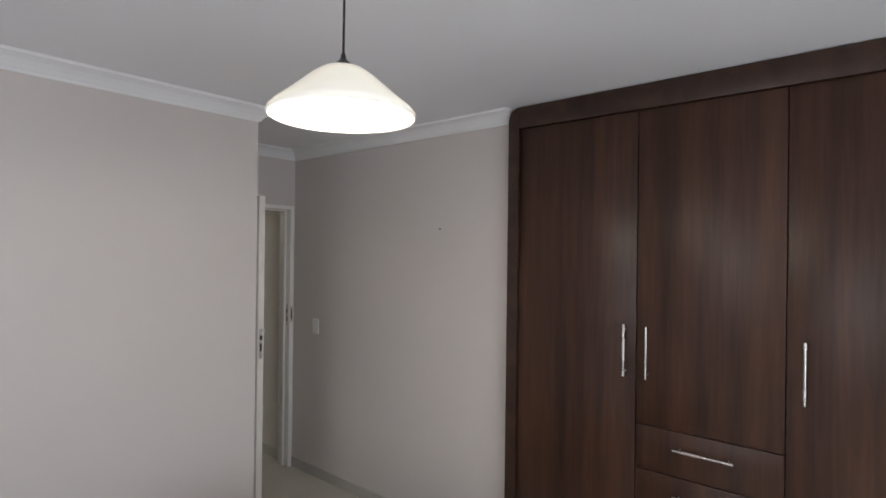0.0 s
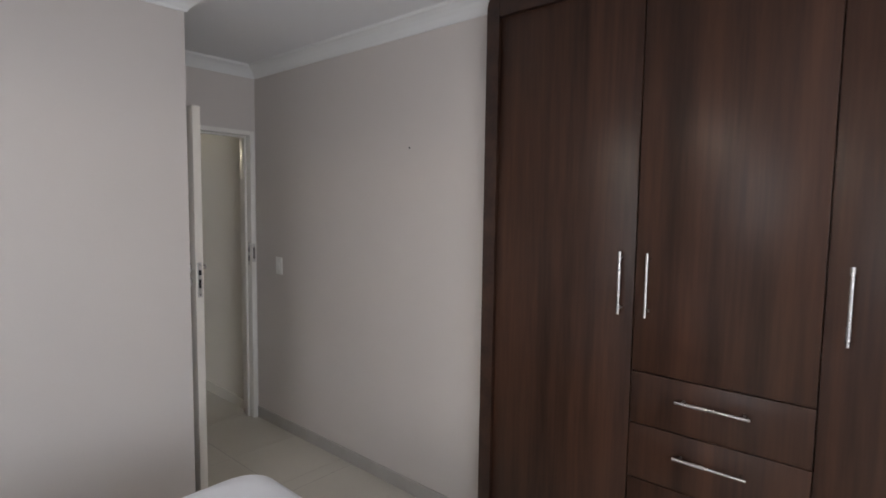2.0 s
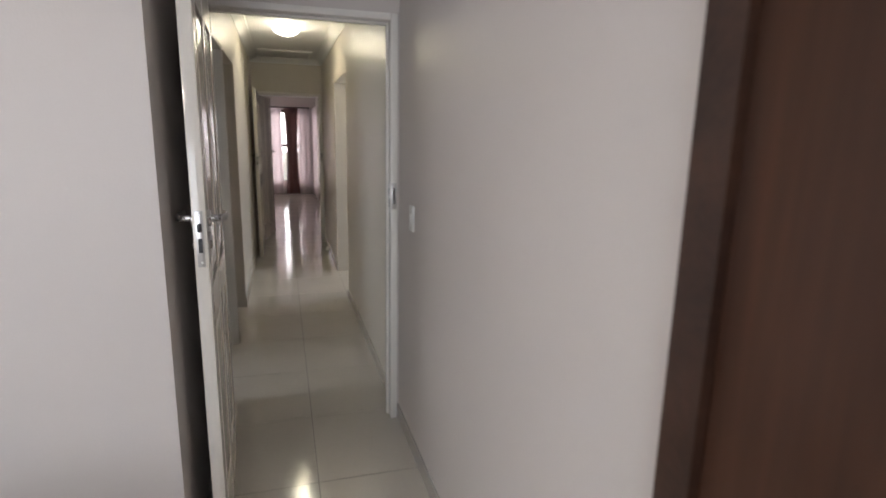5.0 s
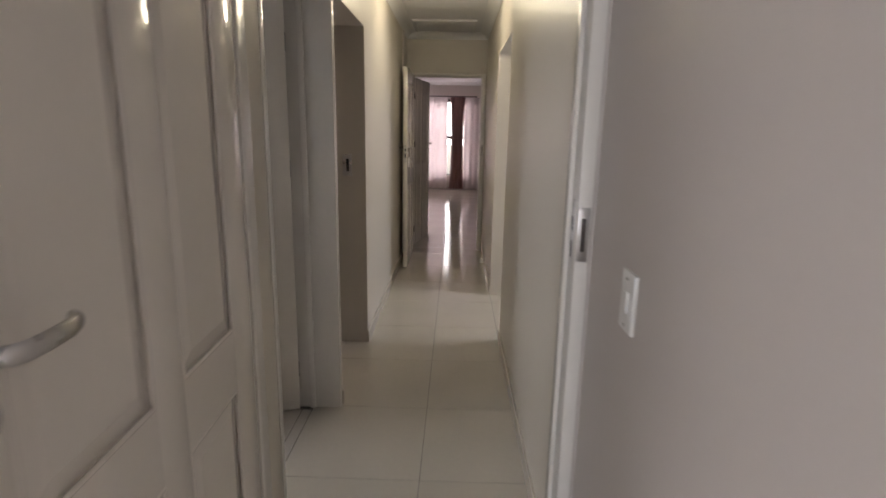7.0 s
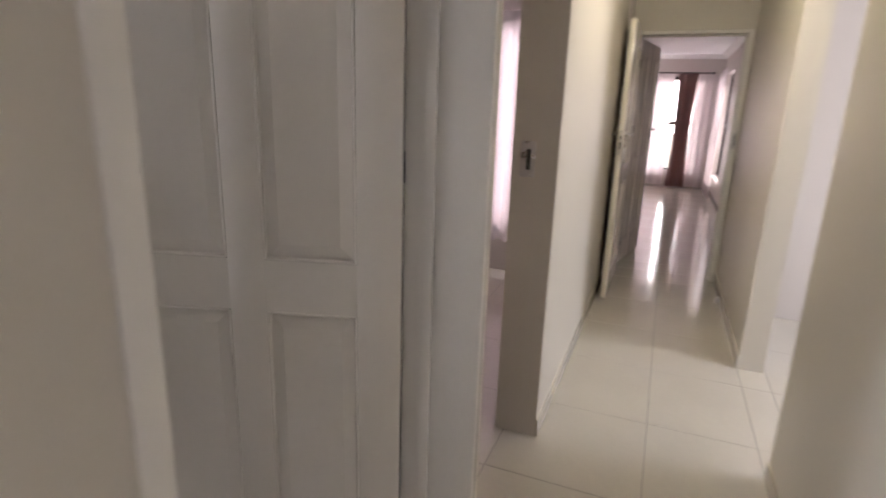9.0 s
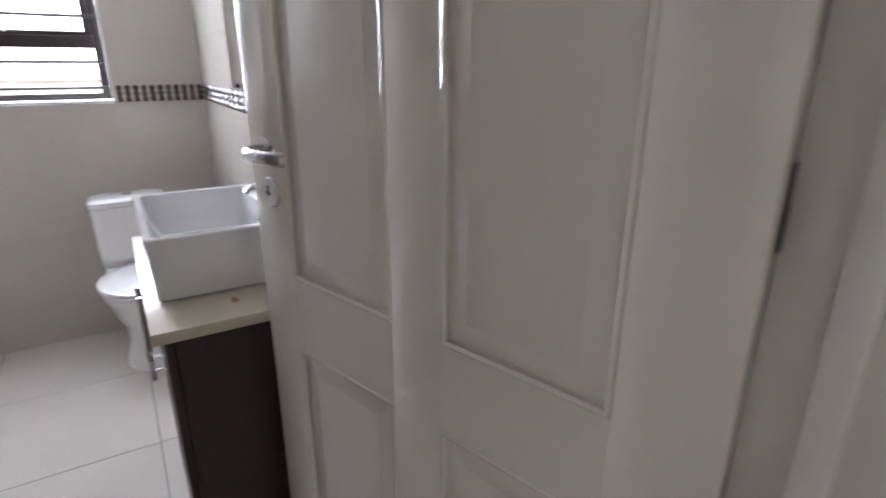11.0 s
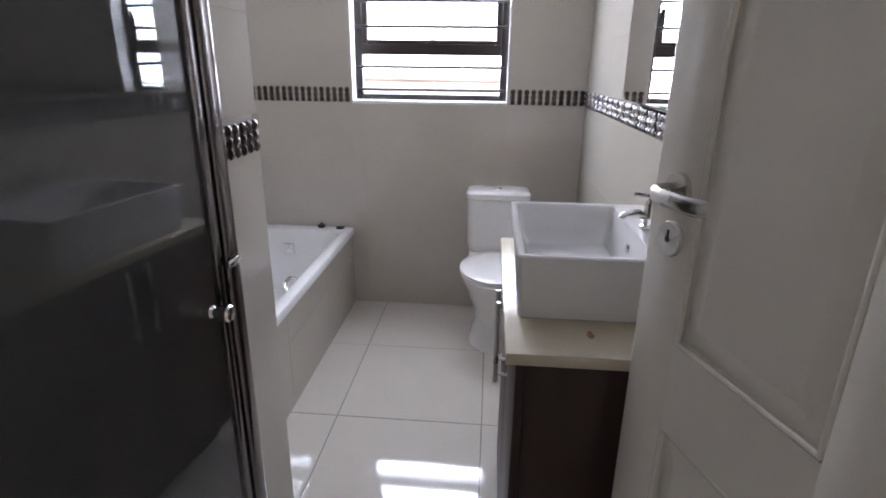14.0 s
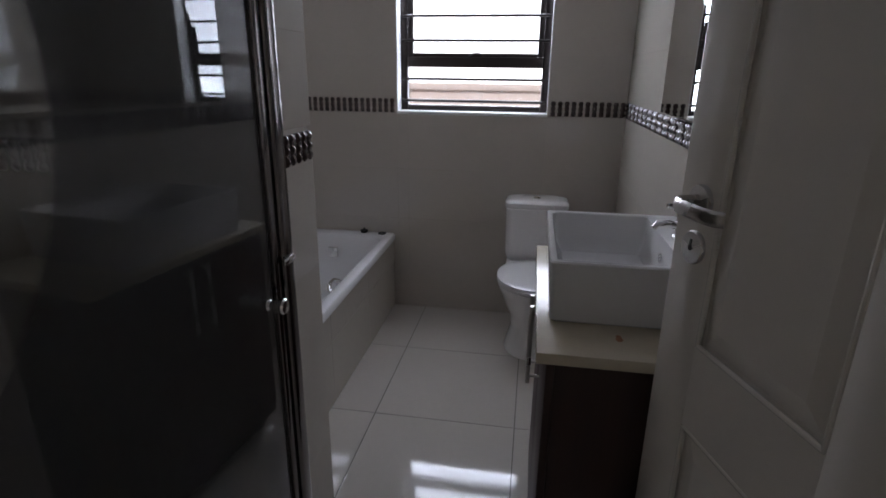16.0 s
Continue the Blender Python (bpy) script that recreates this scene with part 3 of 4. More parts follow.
part("cord", sweep(bmesh.new(), [(0, 0, 2.215), (0.001, 0, 2.35), (0, 0, H - 0.06)], 0.0035, 10), BLACK, pl)
part("ceiling_rose", lathe(bmesh.new(), [(0.0, H - 0.037), (0.045, H - 0.037), (0.045, H - 0.047), (0.03, H - 0.063), (0.0, H - 0.065)], 28), PLASTIC, pl)
part("bulb", lathe(bmesh.new(), [(0.0, 2.085), (0.02, 2.09), (0.03, 2.11), (0.026, 2.135), (0.014, 2.16), (0.012, 2.19), (0.0, 2.19)], 20), OPAL, pl)


def light_switch(name, m, label):
    s = thing(name, m, label, "light switch")
    part("plate", B(-0.036, 0.036, -0.009, 0.0, -0.058, 0.058, 0.004), PLASTIC, s)
    part("rocker", B(-0.012, 0.012, -0.013, -0.008, -0.02, 0.02, 0.002), PLASTIC, s)
    for z in (-0.045, 0.045):
        part("screw", lathe(bmesh.new(), [(0.0, 0.0105), (0.003, 0.0105), (0.003, 0.008)], 10), STEEL, s).matrix_local = pose(0, 0, z, 90)


light_switch("light_switch", pose(0, -0.30, 1.14, 0, 0, -90), "white rocker light switch on the beige wall")
hk = thing("wall_hole", pose(-0.0005, -1.539, 1.861), "small dark screw hole in the beige wall", "hole")
part("rim", lathe(bmesh.new(), [(0.0, 0.003), (0.004, 0.003), (0.006, 0.0)], 12), BLACK, hk).matrix_local = pose(0, 0, 0, 0, -90)

bed = thing("bed", pose(-1.01, -1.77, 0), "single bed with a white sheet over the mattress", "bed")
part("base", B(-1.85, -0.02, -0.9, -0.02, 0.10, 0.36, 0.02), BASEF, bed)
bmm = bmesh.new()
rings = []
for z, ins, r in ((0.362, 0.012, 0.09), (0.38, 0.0, 0.1), (0.56, 0.0, 0.1), (0.59, 0.012, 0.1), (0.607, 0.04, 0.1), (0.614, 0.09, 0.1), (0.616, 0.3, 0.05)):
    rings.append(rounded(-1.87 + ins, 0.0 - ins, -0.92 + ins, 0.0 - ins, r, z, 7))
loft(bmm, rings)
part("mattress", bmm, LINEN, bed, "mattress under a white fitted sheet")
for x in (-1.7, -0.15):
    for y in (-0.8, -0.12):
        part("leg", lathe(bmesh.new(), [(0.0, 0.0), (0.022, 0.0), (0.03, 0.1), (0.0, 0.1)], 14), BLACK, bed).matrix_local = pose(x, y, 0)


def window_unit(name, m, w, z0, z1, label, transom=None, bars=(), mid=True):
    """Aluminium window; local x along the wall, y outwards."""
    u = thing(name, m, label, "window", kind="structure")
    f = 0.042
    fr = bmesh.new()
    for b in ((0, f, z0, z1), (w - f, w, z0, z1), (f, w - f, z0, z0 + f * 0.7), (f, w - f, z1 - f, z1)):
        box(fr, b[0], b[1], 0.0, 0.045, b[2], b[3], 0.003)
    part("window_frame", fr, ALU, u, "dark bronze aluminium frame")
    zt = transom or (z0 + z1) / 2
    part("transom", B(f, w - f, -0.004, 0.045, zt - 0.028, zt + 0.028, 0.003), ALU, u)
    sash = bmesh.new()
    s = 0.03
    for b in ((f, f + s, zt + 0.028, z1 - f), (w - f - s, w - f, zt + 0.028, z1 - f), (f + s, w - f - s, zt + 0.028, zt + 0.028 + s * 0.7), (f + s, w - f - s, z1 - f - s, z1 - f)):
        box(sash, b[0], b[1], 0.004, 0.04, b[2], b[3], 0.003)
    part("sash", sash, ALU, u)
    part("stay", sweep(bmesh.new(), [(w * 0.47, -0.006, zt + 0.03), (w * 0.5, -0.022, zt + 0.045), (w * 0.53, -0.022, zt + 0.047), (w * 0.56, -0.006, zt + 0.036)], 0.006, 8), ALU, u)
    for a, b in ((z0 + 0.03, zt - 0.028), (zt + 0.05, z1 - f)):
        g = part("pane", B(f, w - f, 0.02, 0.025, a, b), GLASS, u, smooth=False)
        g.visible_shadow = False
    for z in bars:
        part("burglar_bar", sweep(bmesh.new(), [(0.012, -0.03, z), (w - 0.012, -0.03, z)], 0.0078, 8), BAR, u)
    return u


window_unit("window_bedroom", pose(-3.3, -5.25, 0, 0, 0, 180) @ pose(-2.4, 0, 0), 2.4, 0.6, 2.1, "wide dark aluminium bedroom window")
# unseen side window, put in only to carry the west fill lamp
window_unit("window_bedroom_west_added", pose(-4.46, -3.6, 0, 0, 0, 90), 1.4, 0.9, 2.1, "unseen dark aluminium side window added to light the bedroom")
window_unit("window_bathroom", pose(FX - 0.085, 0.015, 0, 0, 0, 90), 0.84, 1.2, 2.15, "dark bronze bathroom window with horizontal burglar bars", 1.462, (1.255, 1.372, 1.575, 1.70, 1.83, 1.96))
tagged(link("window_sill", B(FX - 0.15, FX + 0.012, 0.015, 0.855, 1.181, 1.199, 0.004), CORN), "white painted tile sill of the bathroom window", "window sill", kind="structure")
rv = bmesh.new()
box(rv, FX - 0.15, FX + 0.002, 0.003, 0.019, 1.199, 2.15)
box(rv, FX - 0.15, FX + 0.002, 0.851, 0.867, 1.199, 2.15)
tagged(link("window_reveal", rv, CORN), "white plastered window reveal", "trim", kind="structure")
window_unit("window_side_room", pose(-2.75, 4.68, 0), 1.55, 0.35, 2.1, "tall aluminium side room window")
window_unit("window_lounge", pose(-2.4, 11.78, 0), 2.4, 0.35, 2.12, "wide aluminium sitting room window")
window_unit("window_lounge_side", pose(0.38, 11.25, 0, 0, 0, -90), 1.4, 0.35, 2.12, "aluminium sitting room side window")
# invented window behind the east doorway, there for its fill lamp
window_unit("window_east_room_added", pose(3.06, 3.4, 0, 0, 0, -90), 1.2, 0.9, 2.1, "unseen aluminium window added to light the room across the corridor")

# ---- corridor ----
cl = thing("ceiling_light", pose(-0.475, 2.85, 0), "lit opal glass dome light on the corridor ceiling", "ceiling lamp")
part("base_plate", lathe(bmesh.new(), [(0.0, H), (0.10, H), (0.10, H - 0.012), (0.085, H - 0.02), (0.0, H - 0.02)], 36), PLASTIC, cl)
part("dome", lathe(bmesh.new(), [(0.105, H - 0.03), (0.118, H - 0.035), (0.12, H - 0.045), (0.1, H - 0.068), (0.07, H - 0.085), (0.035, H - 0.095), (0.0, H - 0.097)], 40), OPAL, cl, "lit opal glass dome")
for k in range(3):
    a = 2 * math.pi * k / 3
    part("clip", B(0.1, 0.122, -0.008, 0.008, H - 0.042, H - 0.015, 0.003), CHROME, cl).matrix_local = pose(0, 0, 0, 0, 0, math.degrees(a))
ht = thing("ceiling_hatch", pose(-0.475, 4.72, 0), "pale grey attic hatch panel set in the corridor ceiling", "hatch")
part("panel", B(-0.29, 0.29, -0.3, 0.3, H - 0.012, H - 0.004, 0.002), CEIL, ht)
hf = bmesh.new()
for b in ((-0.32, 0.32, -0.335, -0.302), (-0.32, 0.32, 0.302, 0.335), (-0.32, -0.292, -0.302, 0.302), (0.292, 0.32, -0.302, 0.302)):
    box(hf, *b, H - 0.02, H, 0.003)
part("frame", hf, CORN, ht)
sp = thing("strike_plate", pose(-1.03, 2.198, 1.21), "steel strike plate on the doorway's cream jamb", "strike plate")
part("plate", B(-0.03, 0.03, -0.004, 0.0, -0.07, 0.07, 0.001), STEEL, sp)
part("slot", B(-0.006, 0.012, -0.005, -0.003, -0.04, 0.04), BLACK, sp)
vd = thing("door_plate", pose(-0.8205, 4.36, 1.1), "white plastic letter plate on the open far door", "plate")
part("plate", B(-0.004, 0.004, -0.05, 0.05, -0.05, 0.05, 0.002), PLASTIC, vd)
dst = thing("door_stop", pose(-0.02, 4.55, 0), "small white door stop on the skirting", "door stop")
part("body", lathe(bmesh.new(), [(0.0, 0.001), (0.022, 0.001), (0.02, 0.03), (0.012, 0.045), (0.0, 0.047)], 16), PLASTIC, dst)


def curtain(name, m, w, z0, z1, folds, depth, mat, label, gather=0.0):
    """A hanging cloth with uneven folds along local x."""
    c = thing(name, m, label, "curtain")
    n, rows = folds * 8, 10
    bm = bmesh.new()
    grid = []
    for j in range(rows + 1):
        f = j / rows
        z = z1 + (z0 - z1) * f
        row = []
        for i in range(n + 1):
            u = i / n
            ph = 2 * math.pi * folds * u + 0.9 * math.sin(5 * u * folds * 0.37) + 0.25 * math.sin(3 * f + 7 * u)
            amp = depth * (0.55 + 0.45 * f) * (0.7 + 0.3 * math.sin(11.3 * u + 1))
            x = w * (0.5 + (u - 0.5) * (1 - gather * math.sin(math.pi * f)))
            row.append(bm.verts.new((x, amp * math.sin(ph), z + (0.006 * math.sin(ph) if j == rows else 0))))
        grid.append(row)
    for a, b in zip(grid, grid[1:]):
        for i in range(n):
            bm.faces.new((a[i], a[i + 1], b[i + 1], b[i]))
    o = part("cloth", bm, mat, c)
    md = o.modifiers.new("thickness", "SOLIDIFY")
    md.thickness = 0.0025
    return c


curtain("sheer_curtain", pose(-2.3, 11.57, 0), 1.76, 0.06, 2.15, 13, 0.028, SHEER, "blush sheer curtain over the sitting room window")
curtain("drape", pose(-0.48, 11.54, 0), 0.34, 0.05, 2.16, 5, 0.04, DRAPE, "brown satin drape hanging beside the sheers", 0.2)
curtain("sheer_curtain", pose(0.2, 11.45, 0, 0, 0, -90), 1.5, 0.06, 2.15, 12, 0.025, SHEER, "blush sheer curtain over the side window")
curtain("sheer_curtain", pose(-0.16, 11.57, 0), 0.36, 0.06, 2.15, 3, 0.02, SHEER, "narrow blush sheer curtain in the room corner")
curtain("drape", pose(-2.75, 11.54, 0), 0.34, 0.05, 2.16, 5, 0.04, DRAPE, "brown satin drape hanging beside the sheers", 0.2)
curtain("sheer_curtain", pose(-2.8, 4.5, 0), 1.7, 0.3, 2.15, 12, 0.028, SHEER, "blush sheer curtain in the side room")
rod = thing("curtain_rod", pose(0, 11.55, 2.17), "dark metal curtain rod with round finials", "curtain rod")
part("rod", sweep(bmesh.new(), [(-2.85, 0, 0), (0.1, 0, 0)], 0.012, 12), BLACK, rod)
for x in (-2.86, 0.11):
    part("finial", lathe(bmesh.new(), [(0.0, -0.022), (0.016, -0.016), (0.022, 0.0), (0.016, 0.016), (0.0, 0.022)], 14), BLACK, rod).matrix_local = pose(x, 0, 0)
for x in (-2.6, 0.04):
    part("bracket", sweep(bmesh.new(), [(x, 0, 0), (x, 0.15, 0.0)], 0.008, 8), BLACK, rod)

# ---- bathroom ----
bt = thing("bathtub", pose(-2.30, LY, 0), "white acrylic built-in bathtub with tiled side panel", "bathtub")
x0, x1, y0, y1 = FX + 2.30 + 0.01, -0.104, 0.004, 0.742
rings = []
for z, ins, r in ((0.44, 0.0, 0.02), (0.468, 0.0, 0.02), (0.476, 0.006, 0.022), (0.478, 0.02, 0.03), (0.477, 0.06, 0.07), (0.468, 0.075, 0.085), (0.40, 0.095, 0.1), (0.22, 0.12, 0.13), (0.12, 0.155, 0.15), (0.09, 0.21, 0.12), (0.086, 0.3, 0.05)):
    rings.append(rounded(x0 + ins, x1 - ins, y0 + ins * 0.8, y1 - ins * 0.8, r, z, 7))
part("tub", loft(bmesh.new(), rings, False, True), ACRYL, bt, "white acrylic tub shell")
part("overflow_plate", B(x0 + 0.100, x0 + 0.118, 0.345, 0.405, 0.335, 0.395, 0.003), CHROME, bt, "square chrome overflow plate")
gx = -0.9
grip = [(gx - 0.07, 0.675, 0.44), (gx - 0.06, 0.655, 0.458), (gx - 0.03, 0.645, 0.472), (gx + 0.03, 0.645, 0.472), (gx + 0.06, 0.655, 0.458), (gx + 0.07, 0.675, 0.44)]
part("grab_handle", sweep(bmesh.new(), grip, 0.010, 10), CHROME, bt, "chrome grab handle")
part("waste", lathe(bmesh.new(), [(0.0, 0.0895), (0.03, 0.0895), (0.032, 0.086)], 20), CHROME, bt).matrix_local = pose(x0 + 0.4, 0.38, 0)
pn = part("side_panel", B(x0, x1, 0.71, 0.724, 0.0, 0.452), WGROUT, bt)
for z0, z1 in ((0.003, 0.298), (0.3005, 0.448)):
    n = 3
    for k in range(n):
        a, b = x0 + (x1 - x0) * k / n, x0 + (x1 - x0) * (k + 1) / n
        part("tile", B(a + 0.001, b - 0.001, 0.722, 0.732, z0, z1, 0.001, seg=1), WALLT, pn, smooth=False)
pg = thing("bath_plug", pose(-4.0, -0.19, 0.478), "black rubber bath plug lying on the tub rim", "plug")
part("body", lathe(bmesh.new(), [(0.0, 0.001), (0.02, 0.001), (0.024, 0.012), (0.02, 0.018), (0.006, 0.02), (0.005, 0.03), (0.0, 0.031)], 20), BLACK, pg)
rg = thing("rubber_ring", pose(-3.99, -0.075, 0.479), "dark rubber ring lying on the tub rim", "ring")
part("ring", lathe(bmesh.new(), [(0.014, 0.001), (0.024, 0.001), (0.024, 0.007), (0.014, 0.007), (0.014, 0.001)], 20), BLACK, rg)

# shower pier, glass and tray
PX0, PX1, PY = -2.40, -2.05, 0.185
tagged(link("wall_shower_pier", B(PX0 + 0.009, PX1 - 0.009, LY + 0.009, PY - 0.009, 0, H), WGROUT), "tiled half pier between shower and bath", "wall", kind="structure")
sh = thing("shower_enclosure", pose(-2.0, 0.27, 0, 0, 0, -4.6), "clear glass shower door in a chrome frame", "shower")
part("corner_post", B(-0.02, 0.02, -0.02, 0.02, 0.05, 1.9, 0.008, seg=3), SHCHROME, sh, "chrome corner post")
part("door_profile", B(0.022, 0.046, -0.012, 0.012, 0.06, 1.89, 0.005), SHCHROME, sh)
part("wall_post", B(0.907, 0.929, -0.02, 0.02, 0.05, 1.9, 0.005), CHROME, sh)
part("top_rail", B(0.022, 0.907, -0.018, 0.018, 1.868, 1.9, 0.004), CHROME, sh)
part("bottom_rail", B(0.022, 0.907, -0.018, 0.018, 0.05, 0.08, 0.004), CHROME, sh)
gp = part("glass_door", B(0.046, 0.907, -0.003, 0.003, 0.08, 1.868), SHGLASS, sh, "clear glass door", smooth=False)
gp.visible_shadow = False
kb = part("knob", lathe(bmesh.new(), [(0.0, 0.0), (0.012, 0.0), (0.012, 0.012), (0.008, 0.016), (0.008, 0.024), (0.015, 0.028), (0.016, 0.046), (0.013, 0.05), (0.0, 0.051)], 22), CHROME, gp, "chrome door knob")
kb.matrix_local = pose(0.085, 0.003, 0.955, -90)
kb2 = part("knob", lathe(bmesh.new(), [(0.0, 0.0), (0.012, 0.0), (0.012, 0.012), (0.008, 0.016), (0.008, 0.024), (0.015, 0.028), (0.016, 0.046), (0.013, 0.05), (0.0, 0.051)], 22), CHROME, gp)
kb2.matrix_local = pose(0.085, -0.003, 0.955, 90)
part("magnet_clip", B(-0.012, 0.03, 0.02, 0.027, 1.02, 1.035, 0.002), CHROME, sh)
tr = thing("shower_tray", pose(-1.55, -0.25, 0), "white shower tray with a raised rim", "shower tray")
part("tray", loft(bmesh.new(), [rounded(-0.495, 0.495, -0.475, 0.42, 0.02, z, 3) if k == 0 else rounded(-0.495 + i, 0.495 - i, -0.475 + i, 0.42 - i, 0.04, z, 3) for k, (z, i) in enumerate(((0.001, 0.0), (0.048, 0.0), (0.05, 0.01), (0.05, 0.04), (0.02, 0.06), (0.015, 0.2)))], True, True), ACRYL, tr)

# toilet
tl = thing("toilet", pose(FX, 0.83, 0), "white ceramic close-coupled toilet with closed lid", "toilet")
cis = [(0.40, 0.02), (0.425, 0.004), (0.46, 0.0), (0.70, -0.004), (0.705, 0.0)]
part("cistern", loft(bmesh.new(), [rounded(0.012, 0.185 - i, -0.162 + i, 0.162 - i, 0.035, z, 6) for z, i in cis]), CERAMIC, tl)
part("cistern_lid", loft(bmesh.new(), [rounded(0.008, 0.196 - i, -0.172 + i, 0.172 - i, 0.04, z, 6) for z, i in ((0.707, 0.004), (0.712, 0.0), (0.735, 0.0), (0.745, 0.008), (0.75, 0.03), (0.752, 0.08))]), CERAMIC, tl)
part("flush_button", lathe(bmesh.new(), [(0.0, 0.757), (0.018, 0.757), (0.02, 0.75)], 18), CHROME, tl).matrix_local = pose(0.1, 0, 0)
bowl = [(0.0, 0.385, 0.185, 0.135), (0.03, 0.385, 0.178, 0.128), (0.12, 0.37, 0.15, 0.102), (0.2, 0.375, 0.165, 0.115), (0.27, 0.39, 0.195, 0.148), (0.33, 0.4, 0.215, 0.165), (0.365, 0.41, 0.232, 0.182), (0.385, 0.412, 0.235, 0.185), (0.388, 0.412, 0.22, 0.17)]
part("bowl", loft(bmesh.new(), [ellipse(cx, 0, rx, ry, z) for z, cx, rx, ry in bowl]), CERAMIC, tl)
part("neck", loft(bmesh.new(), [rounded(0.03, 0.3, -w, w, 0.04, z, 4) for z, w in ((0.0, 0.09), (0.2, 0.085), (0.32, 0.12), (0.4, 0.15))]), CERAMIC, tl)
part("seat", loft(bmesh.new(), [ellipse(0.42, 0, 0.232 + i, 0.186 + i, z) for z, i in ((0.389, -0.008), (0.392, 0.0), (0.402, 0.0), (0.405, -0.006))]), CERAMIC, tl)
part("lid", loft(bmesh.new(), [ellipse(0.42, 0, 0.234 + i, 0.188 + i, z) for z, i in ((0.407, -0.006), (0.41, 0.0), (0.418, -0.002), (0.426, -0.02), (0.43, -0.07), (0.431, -0.14))]), CERAMIC, tl)

# vanity, basin and mirror
vn = thing("vanity_cabinet", pose(-1.98, 0.84, 0), "espresso veneer vanity cabinet with two doors and steel handles", "cabinet")
part("body", B(-0.68, 0.0, 0.018, 0.41, 0.07, 0.85, 0.002), VENEER, vn)
part("plinth", B(-0.67, -0.02, 0.06, 0.41, 0.001, 0.07, 0.002), VENEER, vn)
for a, b, hx in ((-0.68, -0.342, -0.375), (-0.338, 0.0, -0.30)):
    d = part("door", B(a, b, 0.0, 0.017, 0.09, 0.846, 0.0015), VENEER, vn)
    bar_handle(d, (hx, 0.0, 0.61), (hx, 0.0, 0.835), (0, -0.03, 0))
part("countertop", B(-0.70, 0.02, -0.022, 0.412, 0.851, 0.877, 0.003), STONE, vn, "cream stone countertop")
bs = thing("basin", pose(-2.10, 0.838, 0.878), "white square ceramic vessel basin on the countertop", "basin")
w, l, h = 0.375, 0.47, 0.145
rg = []
for z, i in ((0.0, 0.012), (0.004, 0.008), (h - 0.004, 0.0), (h, 0.003), (h, 0.014)):
    rg.append(rounded(-l + i, -i, i, w - i, 0.012, z, 3))
for z, i, bk in ((h - 0.004, 0.018, 0.09), (0.07, 0.028, 0.095), (0.035, 0.05, 0.11), (0.028, 0.09, 0.14)):
    rg.append(rounded(-l + i, -i, i, w - bk, 0.014, z, 3))
part("bowl", loft(bmesh.new(), rg), CERAMIC, bs, "white glazed vessel basin")
part("overflow", lathe(bmesh.new(), [(0.0, 0.004), (0.007, 0.004), (0.008, 0.002), (0.012, 0.002), (0.012, 0.0)], 18), CHROME, bs).matrix_local = pose(-l / 2, w - 0.094, 0.092, 90)
part("waste", lathe(bmesh.new(), [(0.0, 0.031), (0.02, 0.031), (0.022, 0.028)], 20), CHROME, bs).matrix_local = pose(-l / 2, 0.17, 0)
tp = thing("tap", pose(-2.10 - l / 2, 0.838 + w - 0.05, 0.878 + h), "chrome mixer tap standing on the basin deck", "tap")
part("body", lathe(bmesh.new(), [(0.0, 0.0), (0.024, 0.0), (0.024, 0.006), (0.019, 0.01), (0.018, 0.06), (0.014, 0.07), (0.0, 0.072)], 22), CHROME, tp)
part("spout", sweep(bmesh.new(), [(0, -0.01, 0.03), (0, -0.035, 0.036), (0, -0.06, 0.032), (0, -0.068, 0.022)], 0.010, 12), CHROME, tp)
part("lever", sweep(bmesh.new(), [(0, 0.0, 0.07), (0, -0.015, 0.078), (0, -0.045, 0.082)], 0.006, 10), CHROME, tp)
mr = thing("wall_mirror", pose(-3.0, 1.215, 0), "frameless mirror cabinet above the vanity", "mirror")
part("cabinet", B(0.0, 1.0, 0.006, BY - 1.215 - 0.012, 1.285, 2.05, 0.002), VENEER, mr)
part("mirror_glass", B(0.0, 1.0, 0.0, 0.0055, 1.285, 2.05, 0.001, seg=1), MIRROR, mr, "silvered mirror glass", smooth=False)
st = thing("rust_stain", pose(-2.05, 0.99, 0.8775), "small orange rust stain on the countertop", "stain")
part("stain", loft(bmesh.new(), [[(x * 0.016, y * 0.007 * (1 + 0.3 * math.sin(5 * x)), z) for x, y, _ in ellipse(0, 0, 1, 1, 0, 14)] for z in (0.0, 0.0006)]), RUST, st)

# ---- outdoors behind the windows ----
bw = thing("boundary_wall", pose(-8.0, 0, -0.3), "pale terracotta plastered boundary wall outside", "wall", kind="structure")
part("wall", B(-0.2, 0.0, -14, 14, 0, 1.5, 0.01), TERRA, bw)
part("coping", B(-0.24, 0.04, -14, 14, 1.5, 1.58, 0.01), TERRA, bw)
tagged(link("backdrop_west", B(-58.0, -57.9, -40, 40, -0.3, 40), DAYGLOW), "bright hazy overcast sky backdrop", "sky", kind="structure")
tagged(link("backdrop_north", B(-40, 40, 57.9, 58, -0.3, 40), DAYGLOW), "bright hazy overcast sky backdrop", "sky", kind="structure")

# ---- tiles and mosaic, laid last ----
tile_mesh = {}


